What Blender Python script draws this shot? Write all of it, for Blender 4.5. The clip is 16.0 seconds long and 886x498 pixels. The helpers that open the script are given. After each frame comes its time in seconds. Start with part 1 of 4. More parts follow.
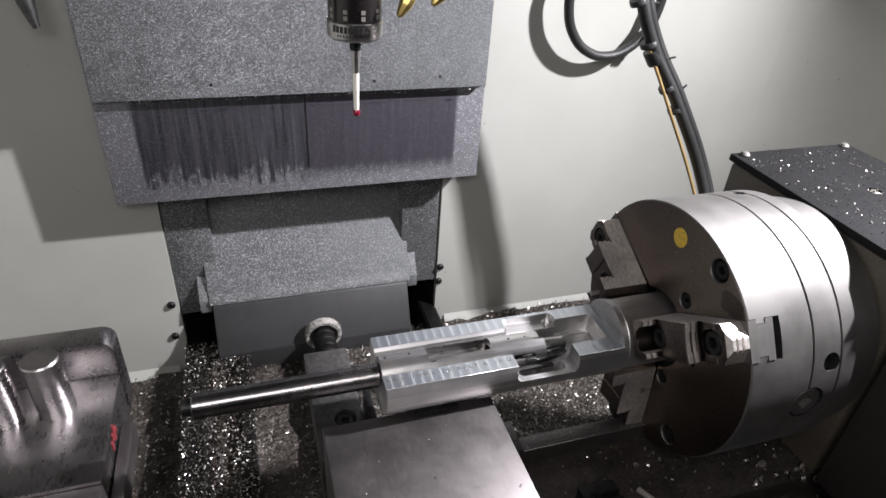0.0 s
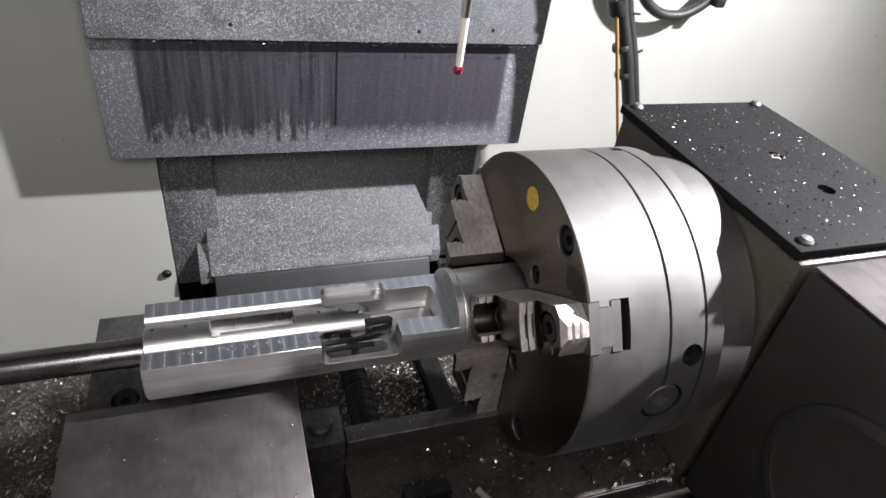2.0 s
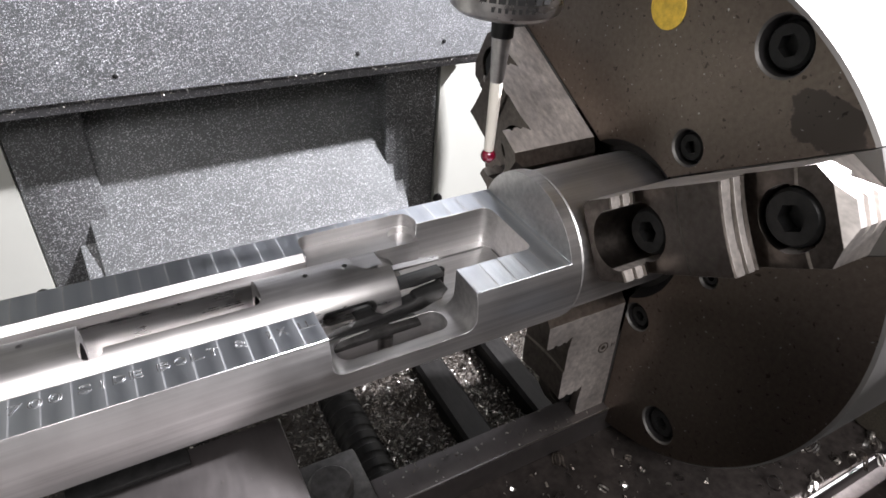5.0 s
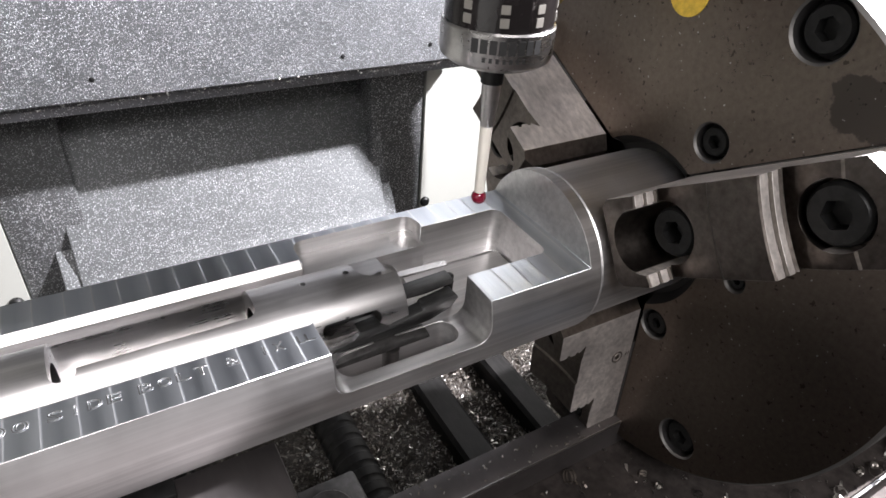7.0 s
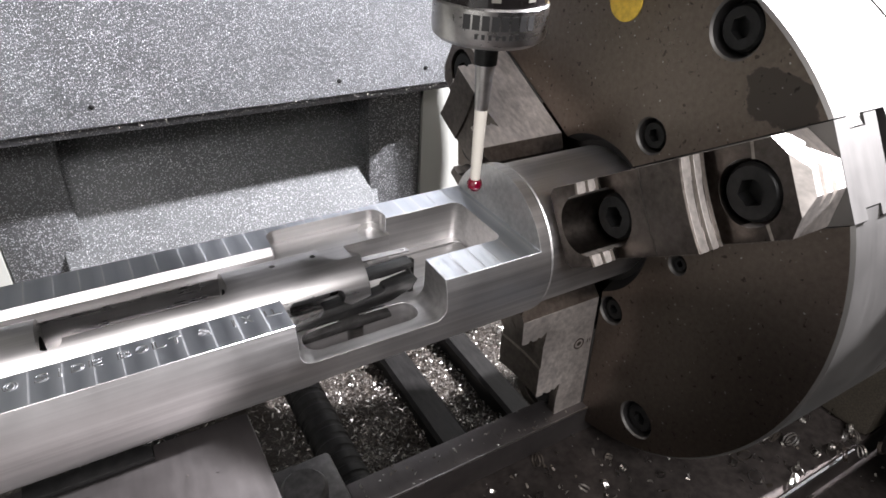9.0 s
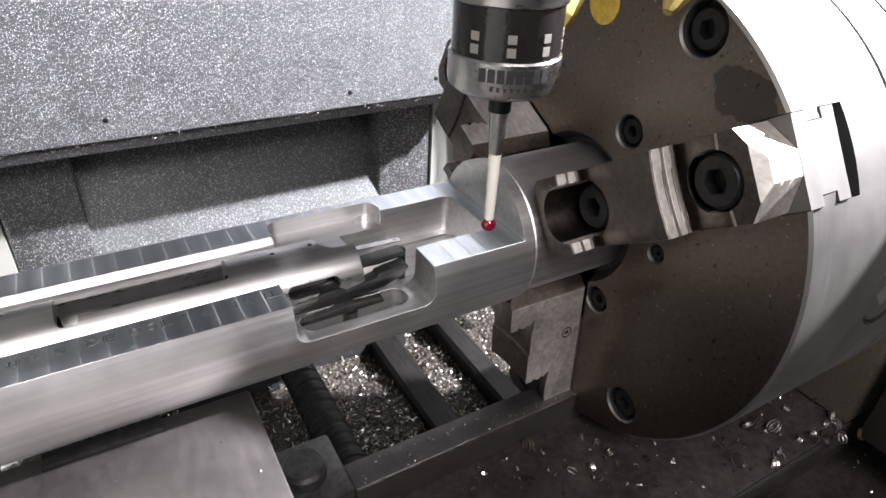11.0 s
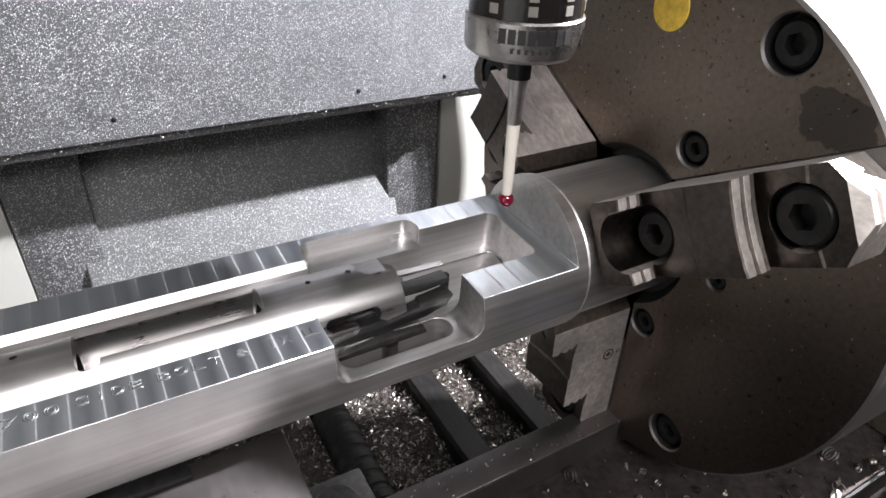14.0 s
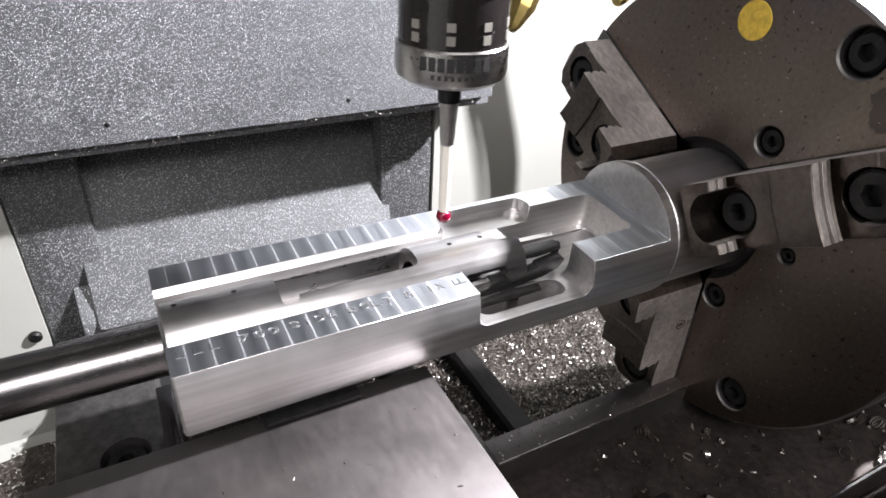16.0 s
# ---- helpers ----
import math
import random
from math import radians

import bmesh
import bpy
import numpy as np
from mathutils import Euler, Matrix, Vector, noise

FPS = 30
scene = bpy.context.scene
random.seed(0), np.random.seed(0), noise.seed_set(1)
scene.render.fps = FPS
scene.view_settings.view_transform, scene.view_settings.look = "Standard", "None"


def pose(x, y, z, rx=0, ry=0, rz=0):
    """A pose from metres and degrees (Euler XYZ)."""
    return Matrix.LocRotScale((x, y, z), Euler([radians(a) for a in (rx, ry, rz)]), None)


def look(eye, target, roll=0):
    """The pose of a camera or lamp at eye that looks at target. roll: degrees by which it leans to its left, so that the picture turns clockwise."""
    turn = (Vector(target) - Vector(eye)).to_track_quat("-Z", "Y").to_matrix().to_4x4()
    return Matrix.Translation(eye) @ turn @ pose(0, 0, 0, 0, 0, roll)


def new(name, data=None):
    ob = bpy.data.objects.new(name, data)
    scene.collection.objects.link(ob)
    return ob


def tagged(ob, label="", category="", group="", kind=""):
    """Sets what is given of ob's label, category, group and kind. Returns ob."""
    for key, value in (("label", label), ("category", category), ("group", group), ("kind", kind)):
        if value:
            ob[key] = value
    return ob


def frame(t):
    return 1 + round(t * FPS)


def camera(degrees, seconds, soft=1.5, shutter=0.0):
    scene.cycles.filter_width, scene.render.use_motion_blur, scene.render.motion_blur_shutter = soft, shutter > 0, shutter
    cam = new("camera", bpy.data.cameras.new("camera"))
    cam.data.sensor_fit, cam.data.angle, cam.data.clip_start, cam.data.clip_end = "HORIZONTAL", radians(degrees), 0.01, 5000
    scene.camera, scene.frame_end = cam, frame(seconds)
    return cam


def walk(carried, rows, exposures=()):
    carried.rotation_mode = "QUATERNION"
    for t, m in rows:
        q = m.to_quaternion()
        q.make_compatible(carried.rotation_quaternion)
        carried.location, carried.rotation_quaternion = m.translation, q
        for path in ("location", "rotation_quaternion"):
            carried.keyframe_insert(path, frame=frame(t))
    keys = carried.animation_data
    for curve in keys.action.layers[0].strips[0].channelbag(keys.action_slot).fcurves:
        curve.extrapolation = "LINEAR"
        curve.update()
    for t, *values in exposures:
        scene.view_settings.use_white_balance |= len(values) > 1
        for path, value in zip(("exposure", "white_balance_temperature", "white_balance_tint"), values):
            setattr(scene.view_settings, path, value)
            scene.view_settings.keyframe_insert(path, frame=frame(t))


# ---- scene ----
cam = camera(70.95, 16.0, soft=1.6, shutter=0.4)
VIEW = [
    (0, -0.3604, -0.3832, 0.3837, 57.04, -3.38, -17.04),
    (0.5, -0.3661, -0.3648, 0.3801, 56.61, -3.86, -18.50),
    (1, -0.3739, -0.3413, 0.3697, 55.72, -4.64, -19.23),
    (1.5, -0.3966, -0.3056, 0.3606, 55.26, -4.85, -19.63),
    (2, -0.4148, -0.2625, 0.3365, 53.42, -6.91, -17.73),
    (2.5, -0.3933, -0.2654, 0.3185, 53.14, -5.06, -15.68),
    (3, -0.3726, -0.2510, 0.2834, 52.17, -4.85, -9.79),
    (3.5, -0.3999, -0.1883, 0.2347, 51.45, -3.13, -17.34),
    (6, -0.4124, -0.1044, 0.1550, 55.73, -4.03, -29.92),
    (6.5, -0.4130, -0.1029, 0.1530, 55.44, -3.74, -29.88),
    (7, -0.4100, -0.1019, 0.1483, 55.25, -3.83, -30.00),
    (7.5, -0.4102, -0.1043, 0.1491, 55.54, -3.42, -30.64),
    (8, -0.4068, -0.1082, 0.1521, 56.35, -3.20, -31.03),
    (8.5, -0.4071, -0.1079, 0.1508, 56.94, -3.31, -30.73),
    (9, -0.4086, -0.1051, 0.1486, 57.28, -3.08, -30.41),
    (11.5, -0.4118, -0.1017, 0.1517, 57.89, -2.51, -29.91),
    (12, -0.4123, -0.1019, 0.1506, 57.88, -2.34, -29.88),
    (12.5, -0.4103, -0.1010, 0.1507, 57.95, -2.34, -29.75),
    (13, -0.4112, -0.0983, 0.1493, 57.92, -2.40, -29.64),
    (13.5, -0.4116, -0.0964, 0.1481, 57.87, -2.29, -29.52),
    (14, -0.4124, -0.0967, 0.1481, 57.85, -2.20, -29.61),
    (14.5, -0.4108, -0.0982, 0.1489, 58.02, -2.34, -29.64),
    (15, -0.4111, -0.1022, 0.1494, 58.14, -2.56, -29.42),
    (15.5, -0.4074, -0.1098, 0.1522, 58.00, -2.60, -28.60),
    (16, -0.3872, -0.1177, 0.1570, 58.23, -2.50, -27.46),
]
TABLE = [(0, 0.0000, 0.0000), (0.5, -0.0007, 0.0008), (1, -0.0749, 0.0641), (1.5, -0.1600, 0.0826), (2, -0.2034, 0.0799), (2.5, -0.2046, 0.0716), (3, -0.2066, 0.0789), (3.5, -0.2056, 0.0853), (6, -0.2020, 0.0601), (6.5, -0.2029, 0.0596), (7, -0.2017, 0.0613), (7.5, -0.2036, 0.0587), (8, -0.2033, 0.0587), (8.5, -0.2014, 0.0627), (9, -0.2022, 0.0870), (11.5, -0.2023, 0.1094), (12, -0.2030, 0.1086), (12.5, -0.2014, 0.1082), (13, -0.2005, 0.0866), (13.5, -0.1999, 0.0873), (14, -0.2006, 0.0867), (14.5, -0.2006, 0.0868), (15, -0.1755, 0.0853), (15.5, -0.1449, 0.0833), (16, -0.1132, 0.0856)]
HEAD = [(0, 0.0000), (0.5, -0.0016), (1, -0.0019), (1.5, -0.0022), (2, -0.0037), (2.5, -0.0737), (3, -0.1385), (3.5, -0.1380), (6, -0.1799), (6.5, -0.1843), (7, -0.1837), (7.5, -0.1856), (8, -0.1825), (8.5, -0.1703), (9, -0.1690), (11.5, -0.1818), (12, -0.1816), (12.5, -0.1672), (13, -0.1670), (13.5, -0.1690), (14, -0.1703), (14.5, -0.1701), (15, -0.1712), (15.5, -0.1720), (16, -0.1711)]
walk(cam, [(t, pose(x, y, z, rx, ry, rz)) for t, x, y, z, rx, ry, rz in VIEW],
     exposures=[(0.0, -0.5), (2.0, -0.13), (3.5, 0.30), (6.0, 0.78), (9.0, 0.83), (11.5, 1.00), (12.5, 0.97), (13.5, 0.82), (15.0, 0.76), (16.0, 0.59)])

# ---- world and light ----
world = bpy.data.worlds.new("workshop")
scene.world = world
world.use_nodes = True
bg = world.node_tree.nodes["Background"]
bg.inputs["Color"].default_value = (0.86, 0.85, 0.92, 1)
bg.inputs["Strength"].default_value = 0.014


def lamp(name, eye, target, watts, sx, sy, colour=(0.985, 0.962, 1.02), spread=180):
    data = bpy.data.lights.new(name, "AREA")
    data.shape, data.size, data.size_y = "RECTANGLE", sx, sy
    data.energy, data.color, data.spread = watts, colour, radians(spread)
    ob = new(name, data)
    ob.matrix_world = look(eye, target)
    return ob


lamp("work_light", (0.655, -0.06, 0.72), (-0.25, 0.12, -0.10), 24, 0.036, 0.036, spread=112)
# added unseen fill lamp inside the doorway, brightens faces turned to the front
lamp("door_fill", (-0.42, -0.62, 0.66), (-0.15, 0.1, -0.05), 5.2, 0.60, 0.26, colour=(1.0, 0.955, 0.965))

# ---- materials ----


def material(name):
    m = bpy.data.materials.new(name)
    m.use_nodes = True
    nt = m.node_tree
    return m, nt, nt.nodes["Principled BSDF"]


def coords(nt, scale=(1, 1, 1), rot=(0, 0, 0)):
    tc = nt.nodes.new("ShaderNodeTexCoord")
    mp = nt.nodes.new("ShaderNodeMapping")
    mp.inputs["Scale"].default_value = scale
    mp.inputs["Rotation"].default_value = rot
    nt.links.new(tc.outputs["Object"], mp.inputs["Vector"])
    return mp.outputs["Vector"]


def noise_node(nt, vec, scale, detail=4, rough=0.6):
    n = nt.nodes.new("ShaderNodeTexNoise")
    n.inputs["Scale"].default_value = scale
    n.inputs["Detail"].default_value = detail
    n.inputs["Roughness"].default_value = rough
    nt.links.new(vec, n.inputs["Vector"])
    return n.outputs["Fac"]


def ramp(nt, fac, stops):
    r = nt.nodes.new("ShaderNodeValToRGB")
    els = r.color_ramp.elements
    while len(els) < len(stops):
        els.new(0.5)
    for e, (p, c) in zip(els, stops):
        e.position, e.color = p, (*c, 1) if len(c) == 3 else c
    nt.links.new(fac, r.inputs["Fac"])
    return r.outputs["Color"]


def grey(v):
    return (v, v, v)


def mix(nt, fac, a, b, kind="MIX"):
    n = nt.nodes.new("ShaderNodeMix")
    n.data_type, n.blend_type = "RGBA", kind
    for sock, val in ((n.inputs[0], fac), (n.inputs[6], a), (n.inputs[7], b)):
        if isinstance(val, (int, float)):
            sock.default_value = val
        elif isinstance(val, tuple):
            sock.default_value = (*val, 1)
        else:
            nt.links.new(val, sock)
    return n.outputs[2]


def maths(nt, op, a, b=0.0, c=None):
    n = nt.nodes.new("ShaderNodeMath")
    n.operation = op
    for sock, val in zip(n.inputs, (a, b, c)):
        if val is None:
            continue
        if isinstance(val, (int, float)):
            sock.default_value = val
        else:
            nt.links.new(val, sock)
    return n.outputs[0]


def bump(nt, b, height, strength, dist=0.001):
    n = nt.nodes.new("ShaderNodeBump")
    n.inputs["Strength"].default_value = strength
    n.inputs["Distance"].default_value = dist
    nt.links.new(height, n.inputs["Height"])
    nt.links.new(n.outputs["Normal"], b.inputs["Normal"])


def metal(name, base, rough=0.3, grain=(1, 1, 1), grain_scale=400, var=0.25, bump_s=0.15, metallic=1.0, stain=0.3, tint=(1, 1, 1), dirt_scale=18, aniso=0.0):
    """Machined metal: fine directional grain and larger stains in colour and gloss."""
    m, nt, b = material(name)
    fine = noise_node(nt, coords(nt, grain), grain_scale, 3)
    big = noise_node(nt, coords(nt), dirt_scale, 5, 0.65)
    lo = tuple(base * (1 - var) * c for c in tint)
    hi = tuple(min(1, base * (1 + var)) * c for c in tint)
    col = ramp(nt, fine, [(0.3, lo), (0.7, hi)])
    dirt = ramp(nt, big, [(0.38, grey(1 - stain)), (0.62, grey(1.0))])
    nt.links.new(mix(nt, 1.0, col, dirt, "MULTIPLY"), b.inputs["Base Color"])
    b.inputs["Metallic"].default_value = metallic
    r = maths(nt, "MULTIPLY_ADD", big, 0.25, rough - 0.10)
    r = maths(nt, "MULTIPLY_ADD", fine, 0.12, r)
    nt.links.new(r, b.inputs["Roughness"])
    if aniso:
        tan = nt.nodes.new("ShaderNodeTangent")
        tan.direction_type, tan.axis = "RADIAL", "X"
        nt.links.new(tan.outputs["Tangent"], b.inputs["Tangent"])
        b.inputs["Anisotropic"].default_value = aniso
    bump(nt, b, fine, bump_s, 0.0004)
    return m


def speckled(name, base, speck_scale=330, amount=0.5, speck=(0.75, 0.76, 0.78), rough=0.55, tint=(1, 1, 1), stain=0.35, haze=0.25):
    """Painted sheet under a dust of fine metal swarf: bright flakes of two sizes, thin haze between."""
    m, nt, b = material(name)
    v = coords(nt)
    mid = noise_node(nt, v, 34, 4, 0.65)
    big = noise_node(nt, v, 6, 4)
    grain = noise_node(nt, v, speck_scale * 1.7, 2, 0.6)
    c0 = tuple(base * (1 - stain) * c for c in tint)
    c1 = tuple(base * c for c in tint)
    paint = ramp(nt, big, [(0.35, c0), (0.65, c1)])
    paint = mix(nt, 1.0, paint, ramp(nt, grain, [(0.34, grey(0.62)), (0.66, grey(1.30))]), "MULTIPLY")
    layers = []
    for k, (sc, r0, lim) in enumerate(((0.62, 0.20, 0.0), (1.15, 0.26, -0.06))):
        warp = mix(nt, 0.0016, v, noise_node(nt, v, speck_scale * sc * 1.3, 2), "ADD")
        vo = nt.nodes.new("ShaderNodeTexVoronoi")
        vo.inputs["Scale"].default_value = speck_scale * sc
        nt.links.new(warp, vo.inputs["Vector"])
        near = ramp(nt, vo.outputs["Distance"], [(r0, grey(1)), (r0 + 0.14, grey(0))])
        sep = nt.nodes.new("ShaderNodeSeparateColor")
        nt.links.new(vo.outputs["Color"], sep.inputs[0])
        cell = maths(nt, "MULTIPLY_ADD", mid, 0.7, sep.outputs[0])
        pick = ramp(nt, cell, [(amount + 0.30 + lim, grey(0)), (amount + 0.95 + lim, grey(1))])
        layers.append(mix(nt, 1.0, near, pick, "MULTIPLY"))
    dots = mix(nt, 1.0, layers[0], layers[1], "LIGHTEN")
    dusty = mix(nt, maths(nt, "MULTIPLY", mid, haze), paint, tuple(0.62 * c for c in speck))
    nt.links.new(mix(nt, dots, dusty, speck), b.inputs["Base Color"])
    nt.links.new(maths(nt, "MULTIPLY", dots, 0.85), b.inputs["Metallic"])
    nt.links.new(maths(nt, "MULTIPLY_ADD", dots, -0.18, rough), b.inputs["Roughness"])
    bump(nt, b, maths(nt, "MULTIPLY_ADD", dots, 0.9, maths(nt, "MULTIPLY", grain, 0.35)), 0.60, 0.0016)
    return m


def plain(name, base, rough=0.5, metallic=0.0, var=0.15, scale=40, bump_s=0.1):
    m, nt, b = material(name)
    v = coords(nt)
    f = noise_node(nt, v, scale, 5)
    lo = tuple(c * (1 - var) for c in base)
    hi = tuple(min(1, c * (1 + var)) for c in base)
    nt.links.new(ramp(nt, f, [(0.35, lo), (0.65, hi)]), b.inputs["Base Color"])
    b.inputs["Roughness"].default_value = rough
    b.inputs["Metallic"].default_value = metallic
    bump(nt, b, noise_node(nt, v, scale * 9, 2), bump_s, 0.0008)
    return m


def wall_paint():
    """Cream enclosure paint with thin grime and scattered dots of swarf."""
    m, nt, b = material("enclosure_paint")
    v = coords(nt)
    big = noise_node(nt, v, 3, 5, 0.6)
    base = ramp(nt, big, [(0.3, (0.42, 0.423, 0.388)), (0.7, (0.50, 0.505, 0.468))])
    vo = nt.nodes.new("ShaderNodeTexVoronoi")
    vo.inputs["Scale"].default_value = 42
    nt.links.new(v, vo.inputs["Vector"])
    dots = ramp(nt, vo.outputs["Distance"], [(0.035, grey(0.16)), (0.06, grey(1))])
    pick = noise_node(nt, v, 9, 2)
    some = ramp(nt, pick, [(0.56, grey(0)), (0.60, grey(1))])
    col = mix(nt, some, base, mix(nt, 1.0, base, dots, "MULTIPLY"))
    nt.links.new(col, b.inputs["Base Color"])
    b.inputs["Roughness"].default_value = 0.42
    bump(nt, b, noise_node(nt, v, 180, 3), 0.08, 0.0008)
    return m


def flats_metal(name, marks=True):
    """Milled aluminium: bars left by the cutter across the work, brushed between."""
    m, nt, b = material(name)
    tc = nt.nodes.new("ShaderNodeTexCoord")
    sp = nt.nodes.new("ShaderNodeSeparateXYZ")
    nt.links.new(tc.outputs["Object"], sp.inputs[0])
    wob = noise_node(nt, coords(nt, (1, 0.05, 0.05)), 40, 2)
    xs = maths(nt, "MULTIPLY_ADD", wob, 0.006, sp.outputs["X"])
    saw = maths(nt, "FRACT", maths(nt, "MULTIPLY", xs, 118.0))
    line = ramp(nt, saw, [(0.0, grey(1.0)), (0.07, grey(0.25)), (0.55, grey(0.0)), (1.0, grey(0.45))])
    fine = noise_node(nt, coords(nt, (1, 0.04, 0.04)), 600, 3, 0.7)
    col = ramp(nt, line, [(0.0, (0.62, 0.66, 0.71)), (0.5, (0.78, 0.81, 0.85)), (1.0, grey(0.95))])
    nt.links.new(col, b.inputs["Base Color"])
    b.inputs["Metallic"].default_value = 1.0
    nt.links.new(maths(nt, "MULTIPLY_ADD", line, 0.16, 0.30), b.inputs["Roughness"])
    h = maths(nt, "MULTIPLY_ADD", fine, 0.25, maths(nt, "MULTIPLY", line, 0.8))
    bump(nt, b, h, 0.20, 0.0010)
    return m


def wiped_sheet():
    """Grey sheet with swarf; the middle wiped dark with runs down it."""
    m, nt, b = material("wiped_cover_sheet")
    tc = nt.nodes.new("ShaderNodeTexCoord")
    sp = nt.nodes.new("ShaderNodeSeparateXYZ")
    nt.links.new(tc.outputs["Object"], sp.inputs[0])
    x, z = sp.outputs["X"], sp.outputs["Z"]
    v = coords(nt)
    runs = noise_node(nt, coords(nt, (1, 1, 0.05)), 150, 4, 0.7)
    edge_n = noise_node(nt, coords(nt, (1, 1, 0.35)), 90, 4, 0.7)
    low = maths(nt, "MULTIPLY_ADD", edge_n, 0.11, maths(nt, "MULTIPLY", runs, 0.06))
    half = ramp(nt, maths(nt, "MULTIPLY_ADD", maths(nt, "SUBTRACT", x, 0.0001), 30.0, 0.5), [(0.45, grey(0)), (0.60, grey(1))])
    even = maths(nt, "MULTIPLY_ADD", edge_n, 0.030, 0.066)
    low = mix(nt, half, low, even)
    above = maths(nt, "SUBTRACT", z, maths(nt, "SUBTRACT", low, 0.052))
    up = ramp(nt, maths(nt, "MULTIPLY_ADD", above, 14.0, 0.5), [(0.3, grey(0)), (0.62, grey(1))])
    side = maths(nt, "SUBTRACT", 0.222, maths(nt, "ABSOLUTE", x))
    sm = ramp(nt, maths(nt, "MULTIPLY_ADD", side, 40.0, 0.5), [(0.4, grey(0)), (0.6, grey(1))])
    mask = mix(nt, 1.0, up, sm, "MULTIPLY")
    vo = nt.nodes.new("ShaderNodeTexVoronoi")
    vo.inputs["Scale"].default_value = 620
    nt.links.new(v, vo.inputs["Vector"])
    sep = nt.nodes.new("ShaderNodeSeparateColor")
    nt.links.new(vo.outputs["Color"], sep.inputs[0])
    fine = maths(nt, "MULTIPLY", ramp(nt, vo.outputs["Distance"], [(0.20, grey(1)), (0.40, grey(0))]), sep.outputs[0])
    sw = ramp(nt, maths(nt, "MULTIPLY_ADD", runs, 0.3, fine), [(0.34, grey(0)), (0.80, grey(1))])
    dark = ramp(nt, runs, [(0.35, (0.030, 0.030, 0.036)), (0.68, (0.085, 0.083, 0.095))])
    dark = mix(nt, half, dark, ramp(nt, runs, [(0.30, (0.046, 0.043, 0.054)), (0.70, (0.066, 0.063, 0.076))]))
    dusty = mix(nt, sw, (0.17, 0.17, 0.185), (0.7, 0.71, 0.73))
    wiped = mix(nt, maths(nt, "MULTIPLY", sw, 0.10), dark, (0.6, 0.6, 0.62))
    nt.links.new(mix(nt, mask, dusty, wiped), b.inputs["Base Color"])
    rr = mix(nt, mask, grey(0.6), grey(0.38))
    nt.links.new(rr, b.inputs["Roughness"])
    bump(nt, b, fine, 0.35, 0.001)
    return m


def turned_face():
    """Faced steel: fine rings left by the tool, brown oil film with a few darker patches."""
    m, nt, b = material("oily_steel_face")
    tc = nt.nodes.new("ShaderNodeTexCoord")
    sp = nt.nodes.new("ShaderNodeSeparateXYZ")
    nt.links.new(tc.outputs["Object"], sp.inputs[0])
    y, z = sp.outputs["Y"], sp.outputs["Z"]
    r = maths(nt, "SQRT", maths(nt, "ADD", maths(nt, "MULTIPLY", y, y), maths(nt, "MULTIPLY", z, z)))
    ring = nt.nodes.new("ShaderNodeTexNoise")
    ring.noise_dimensions = "1D"
    ring.inputs["Scale"].default_value = 900
    ring.inputs["Detail"].default_value = 3
    nt.links.new(r, ring.inputs["W"])
    v = coords(nt)
    big = noise_node(nt, v, 15, 4, 0.55)
    fine = noise_node(nt, v, 420, 3, 0.7)
    dy = maths(nt, "DIVIDE", maths(nt, "SUBTRACT", y, -0.0752), 0.0150)
    dz = maths(nt, "DIVIDE", maths(nt, "SUBTRACT", z, 0.0825), 0.0085)
    away = maths(nt, "SQRT", maths(nt, "ADD", maths(nt, "MULTIPLY", dy, dy), maths(nt, "MULTIPLY", dz, dz)))
    edge = maths(nt, "MULTIPLY_ADD", noise_node(nt, v, 70, 4, 0.6), 2.2, away)
    oil = ramp(nt, maths(nt, "MULTIPLY", edge, 0.3), [(0.62, grey(1)), (0.65, grey(0))])
    pit = ramp(nt, noise_node(nt, v, 300, 2, 0.6), [(0.30, grey(0.45)), (0.35, grey(1))])
    film = ramp(nt, fine, [(0.3, (0.165, 0.137, 0.116)), (0.7, (0.215, 0.181, 0.153))])
    speck = ramp(nt, noise_node(nt, v, 520, 1, 0.5), [(0.74, grey(0)), (0.78, grey(1))])
    col = mix(nt, 1.0, mix(nt, oil, film, (0.095, 0.083, 0.074)), pit, "MULTIPLY")
    nt.links.new(mix(nt, speck, col, (0.55, 0.54, 0.52)), b.inputs["Base Color"])
    b.inputs["Metallic"].default_value = 1.0
    nt.links.new(maths(nt, "MULTIPLY_ADD", maths(nt, "ADD", fine, big), 0.12, 0.19), b.inputs["Roughness"])
    bump(nt, b, ring.outputs["Fac"], 0.06, 0.0004)
    tan = nt.nodes.new("ShaderNodeTangent")
    tan.direction_type, tan.axis = "RADIAL", "X"
    nt.links.new(tan.outputs["Tangent"], b.inputs["Tangent"])
    b.inputs["Anisotropic"].default_value = 0.75
    b.inputs["Anisotropic Rotation"].default_value = 0.25
    return m


